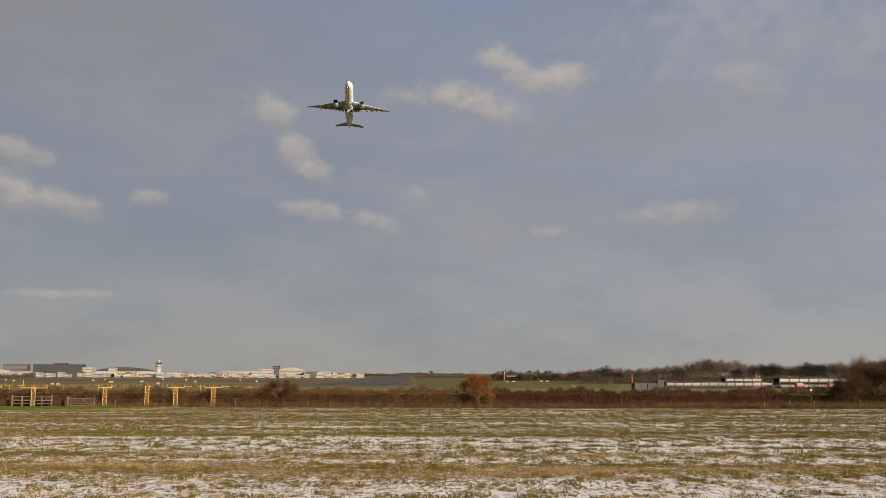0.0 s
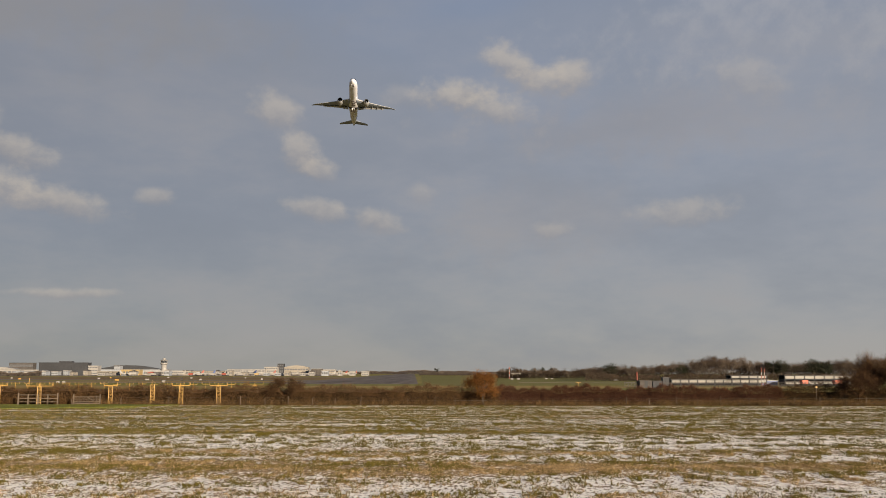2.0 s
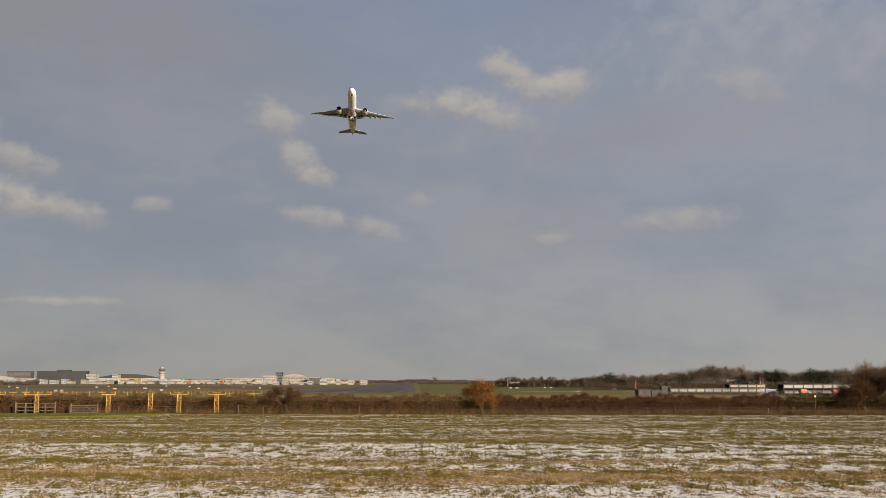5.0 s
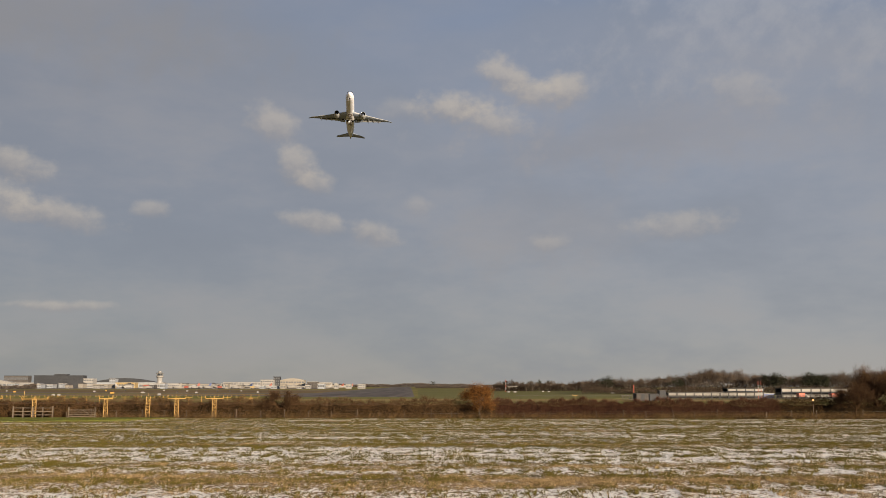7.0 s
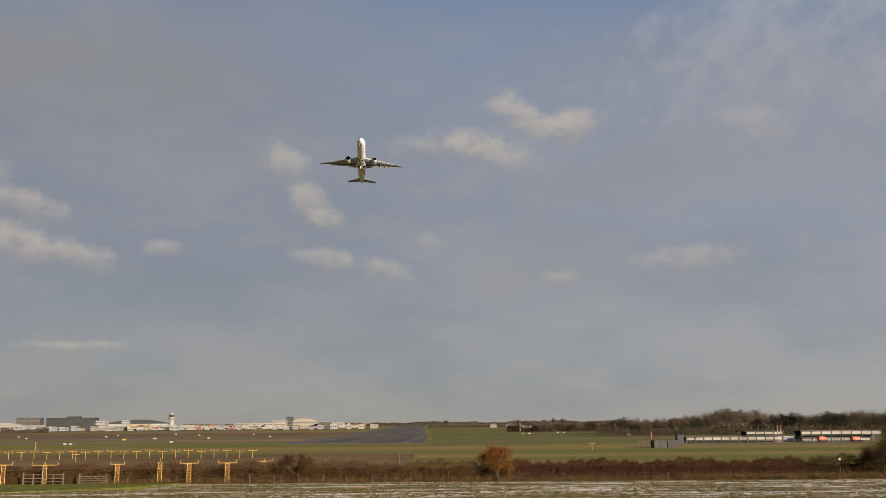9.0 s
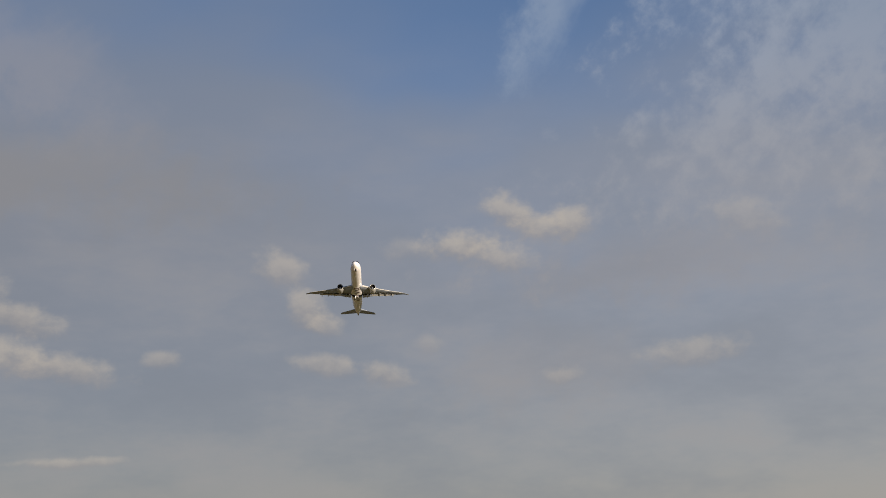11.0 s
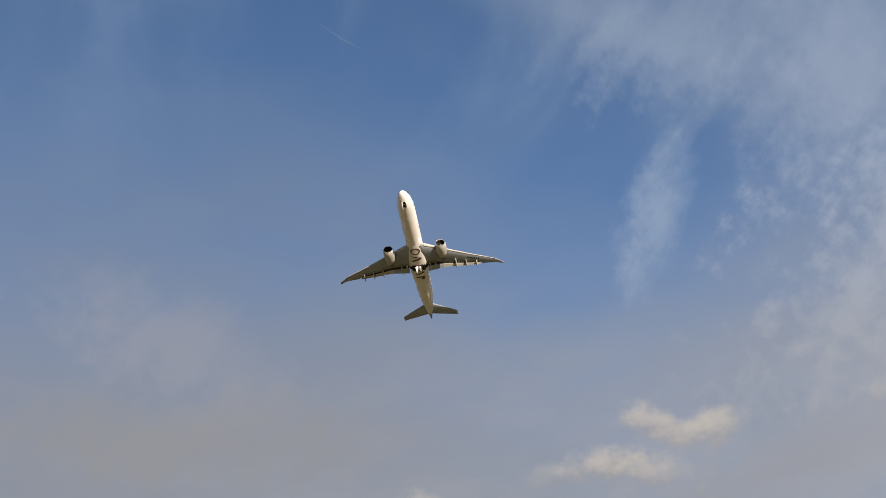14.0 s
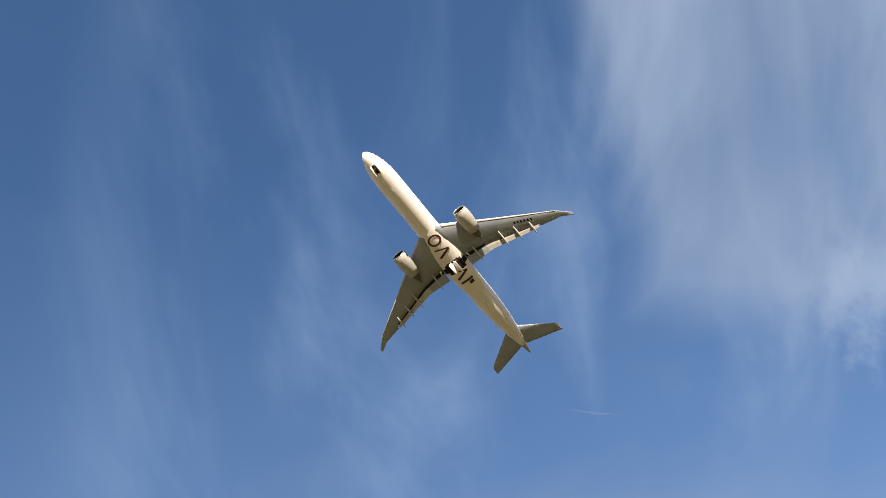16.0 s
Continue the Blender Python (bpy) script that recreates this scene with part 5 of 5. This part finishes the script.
def control_tower(u, d, k=0.95):
    x, y = spot(u, d)
    t = thing("control_tower", "white concrete control tower with a glazed cab", "tower", (x, y, 0))

    def ring(rows, sides=20):
        return loft(bmesh.new(), [[(k * r * math.cos(2 * math.pi * i / sides), k * r * math.sin(2 * math.pi * i / sides), z) for i in range(sides)] for r, z in rows])
    part("shaft", ring([(4.6, -0.3), (4.2, 6), (4.1, 15.5)]), M["white"], t, "pale round shaft", True)
    part("gallery", ring([(4.1, 15.5), (5.8, 17.0), (5.9, 18.6), (4.9, 18.8)]), M["white"], t, "white projecting gallery")
    cab = part("cab", ring([(4.4, 18.8), (5.4, 22.2)]), M["glass"], t, "dark glazed cab")
    for i in range(12):
        a = 2 * math.pi * i / 12
        part("mullion", rod(bmesh.new(), (k * 4.45 * math.cos(a), k * 4.45 * math.sin(a), 18.8), (k * 5.45 * math.cos(a), k * 5.45 * math.sin(a), 22.2), 0.16, None, 4), M["white"], cab)
    part("cab_roof", ring([(5.7, 22.2), (5.8, 22.9), (3.0, 23.6)]), M["white"], t)
    part("plant_room", ring([(2.6, 23.5), (2.6, 25.4)]), M["white"], t)
    part("antenna", rod(bmesh.new(), (0, 0, 25.3), (0, 0, 29.0), 0.18, 0.06, 6), M["steel"], t)
    part("base_block", B(-9, 9, -3, 14, -0.3, 5.0, bevel=0.1), M["cream"], t)


control_tower(-0.2950, 1460)


def parked_jet(u, d, turn, tail, size=0.62):
    x, y = spot(u, d)
    j = thing("parked_airplane", "small white parked airliner on the apron", "airplane", (x, y, 0), turn, "parked airplanes")
    k = size

    def tube(rows, sides=12):
        return loft(bmesh.new(), [[(s * k, r * k * math.cos(2 * math.pi * i / sides), (zc + r * math.sin(2 * math.pi * i / sides)) * k) for i in range(sides)] for s, r, zc in rows])
    part("fuselage", tube([(19, 0.2, 3.4), (17.5, 1.2, 3.6), (14.5, 1.9, 3.9), (0, 2.0, 4.0), (-10, 2.0, 4.0), (-15, 1.3, 4.4), (-19, 0.3, 4.9)]), M["white"], j, "", True)
    part("fin", loft(bmesh.new(), [[(a * k, b * k, z * k) for a, b in ((le, 0), ((le + te) / 2, 0.2), (te, 0), ((le + te) / 2, -0.2))] for le, te, z in ((-11.5, -17.5, 5.5), (-16.5, -19.5, 11.8))]), M[tail], j)
    for s in (1, -1):
        part("wing", loft(bmesh.new(), [[(a * k, s * yy * k, zz * k) for a, zz in ((le, z), ((le + te) / 2, z + 0.3), (te, z), ((le + te) / 2, z - 0.2))] for le, te, yy, z in ((4, -3, 1.5, 3.2), (-4, -5.5, 16.5, 4.6))]), M["grey"], j)
        part("engine", tube([(4.5, 0.8, 2.0), (3, 1.05, 2.0), (0.5, 0.7, 2.0)]), M["white"], j).location = (0, s * 5.6 * k, 0)
        part("gear", rod(bmesh.new(), (-1.5 * k, s * 3 * k, 0), (-1.5 * k, s * 3 * k, 3 * k), 0.5 * k, 0.25 * k, 6), M["rubber"], j)
    part("gear", rod(bmesh.new(), (14 * k, 0, 0), (14 * k, 0, 2.4 * k), 0.4 * k, 0.2 * k, 6), M["rubber"], j)


for u, d, turn, tail in ((-0.262, 1340, 200, "red"), (-0.250, 1350, 190, "blue"), (-0.238, 1360, 170, "white"), (-0.221, 1370, 200, "white"), (-0.206, 1380, 160, "blue"), (-0.187, 1360, 200, "red"),
                         (-0.163, 1380, 180, "white"), (-0.150, 1390, 170, "white"), (-0.124, 1420, 200, "white"), (-0.112, 1450, 180, "red"), (-0.102, 1500, 200, "red"), (-0.332, 1330, 20, "white"), (-0.281, 1340, 190, "white")):
    parked_jet(u, d, turn, tail)


def service_truck(u, d, mat, label, w=6.0, h=3.0):
    x, y = spot(u, d)
    t = thing("service_truck", label, "truck", (x, y, 0), group="apron trucks")
    part("body", B(-w / 2, w * 0.25, 0, 2.4, 0.7, h, bevel=0.08), M[mat], t)
    part("cab", B(w * 0.28, w / 2, 0.1, 2.3, 0.6, h * 0.8, bevel=0.15), M["white"], t)
    part("windscreen", B(w * 0.34, w / 2 + 0.02, 0.3, 2.1, h * 0.5, h * 0.72), M["glass"], t)
    for s in (-w * 0.3, w * 0.36):
        for yy in (0.15, 2.25):
            part("wheel", rod(bmesh.new(), (s, yy - 0.15, 0.45), (s, yy + 0.15, 0.45), 0.45, None, 10), M["rubber"], t)


for u, d, mat in ((-0.2665, 1300, "red"), (-0.258, 1290, "white"), (-0.244, 1310, "white"), (-0.232, 1300, "red"), (-0.215, 1310, "white"), (-0.198, 1300, "ochre"), (-0.180, 1320, "white"), (-0.142, 1330, "white"), (-0.306, 1300, "white")):
    service_truck(u, d, mat, "boxy apron service truck parked by the terminal" if mat == "white" else "coloured apron service truck parked by the terminal", 7.5, 3.6)
service_truck(0.3705, 302, "orange", "bright orange truck beside the low sheds", 2.6, 1.9)
service_truck(0.4050, 300, "orange", "bright orange-red truck beside the low sheds", 3.0, 1.8)


# ---- sheds, masts and huts east of the runway ----
def make_shed(u0, u1, d, z0, z1, bays, label, step=0.0):
    x0, x1 = u0 * d, u1 * d
    s = thing("open_shed", label, "shed", (x0, d, 0), step)
    w = x1 - x0
    bay = w / bays
    for i in range(bays + 1):
        part("post", B(bay * i - 0.14, bay * i + 0.14, -0.1, 0.16, -0.2, z1 + 0.1), M["slate"], s)
    for i in range(bays):
        part("panel", B(bay * i + 0.2, bay * (i + 1) - 0.2, 0.02, 0.14, z0 + 0.75 * (z1 - z0) * 0.18, z1 - 0.12, bevel=0.02), M["panel"], s)
    part("back_wall", B(0, w, 5.8, 6.0, -0.2, z1), M["slate"], s)
    part("roof", B(-0.4, w + 0.4, -0.5, 6.3, z1, z1 + 0.28, bevel=0.04), M["roof"], s)
    part("floor_deck", B(0, w, 0.3, 6.0, max(z0 - 0.25, 0.05), max(z0 - 0.05, 0.15)), M["slate"], s)


make_shed(0.2315, 0.3290, 312, 0.75, 1.85, 11, "long low open shed with white front panels", -1.0)
make_shed(0.2930, 0.3300, 332, 2.2, 3.15, 4, "raised open shed with white front panels")
make_shed(0.3485, 0.4300, 330, 2.0, 3.2, 8, "raised open shed with white front panels and dark posts")
make_shed(0.3490, 0.4180, 310, 0.4, 1.25, 7, "low open shed with white front panels below the raised one")
x, y = spot(0.300, 318)
b = thing("blue_shed", "blue-grey shed with low pitched roof between the sheds", "shed", (x, y, 0))
part("wall", B(0, 13, 0, 6, -0.2, 1.6), M["blue"], b)
part("roof", loft(bmesh.new(), [[(-0.3, yy, 1.6), (6.5, yy, 2.2), (13.3, yy, 1.6), (13.3, yy, 1.5), (-0.3, yy, 1.5)] for yy in (-0.3, 6.3)]), M["steel"], b)


def striped_mast(u, d, h, bands, r, label, mats=("red", "white")):
    x, y = spot(u, d)
    m = thing("mast", label, "mast", (x, y, 0))
    for i in range(bands):
        part("mast_section", rod(bmesh.new(), (0, 0, -0.1 + h * i / bands), (0, 0, h * (i + 1) / bands), r, None, 8), M[mats[i % 2]], m)
    return m


striped_mast(0.3245, 300, 5.6, 5, 0.12, "red and white banded mast by the sheds")
striped_mast(0.3275, 300, 5.5, 5, 0.11, "red and white banded mast by the sheds")
striped_mast(0.1957, 262, 4.2, 2, 0.17, "tall furled windsock, dark below and orange-red above", ("slate", "red"))
striped_mast(0.0636, 640, 8.0, 5, 0.26, "red and white banded aerial mast on the grass")
m = striped_mast(-0.4345, 300, 2.2, 1, 0.08, "thin yellow marker post", ("yellow", "red"))


def hut(u0, u1, d, h, mat, label):
    x0, x1 = u0 * d, u1 * d
    b = thing("equipment_hut", label, "hut", (x0, d, 0))
    w = x1 - x0
    part("wall", B(0, w, 0, 3, -0.1, h, bevel=0.03), M[mat], b)
    part("roof", B(-0.15, w + 0.15, -0.15, 3.15, h, h + 0.15, bevel=0.03), M["roof"], b)
    part("door", B(w * 0.4, w * 0.4 + 0.9, -0.06, 0.02, 0.05, 1.95), M["slate"], b)


hut(0.1985, 0.2110, 258, 1.9, "roof", "grey cabin by the perimeter fence")
hut(0.2120, 0.2215, 262, 1.8, "slate", "dark grey steel container by the perimeter fence")
hut(0.2225, 0.2290, 300, 2.6, "slate", "small dark hut beside the sheds")


def palisade():
    f = thing("palisade_fence", "pale grey palisade fence before the sheds", "fence")
    pale = None
    for i in range(150):
        if pale is None:
            pale = part("pale", B(-0.05, 0.05, -0.03, 0.03, 0, 1.5), M["roof"], f)
            ob = pale
        else:
            ob = new("pale", pale.data)
            ob.parent = f
        ob.location = (52 + i * 0.42, 285, 0)
    for z in (0.4, 1.2):
        part("rail", B(52, 52 + 63, 285.04, 285.1, z, z + 0.06), M["roof"], f)


palisade()


def white_posts():
    f = thing("runway_lights", "row of short white lights far across the grass", "fence")
    first = None
    for i in range(34):
        if first is None:
            first = part("post", rod(bmesh.new(), (0, 0, 0), (0, 0, 4.0), 0.28, 0.22, 5), M["white"], f)
            ob = first
        else:
            ob = new("post", first.data)
            ob.parent = f
        ob.location = (92 + i * 3.4 * 1.15, 950 - i * 6.0, 0)


white_posts()
x, y = spot(0.3805, 120.0)
s = thing("round_sign", "small round yellow sign on a thin post", "sign", (x, y, 0))
part("pole", rod(bmesh.new(), (0, 0, 0), (0, 0, 2.3), 0.025, None, 6), M["timber"], s)
part("disc", rod(bmesh.new(), (0, -0.06, 2.3), (0, -0.03, 2.3), 0.125, None, 18), M["yellow"], s)
part("disc_back", rod(bmesh.new(), (0, -0.03, 2.3), (0, -0.01, 2.3), 0.135, None, 18), M["steel"], s)
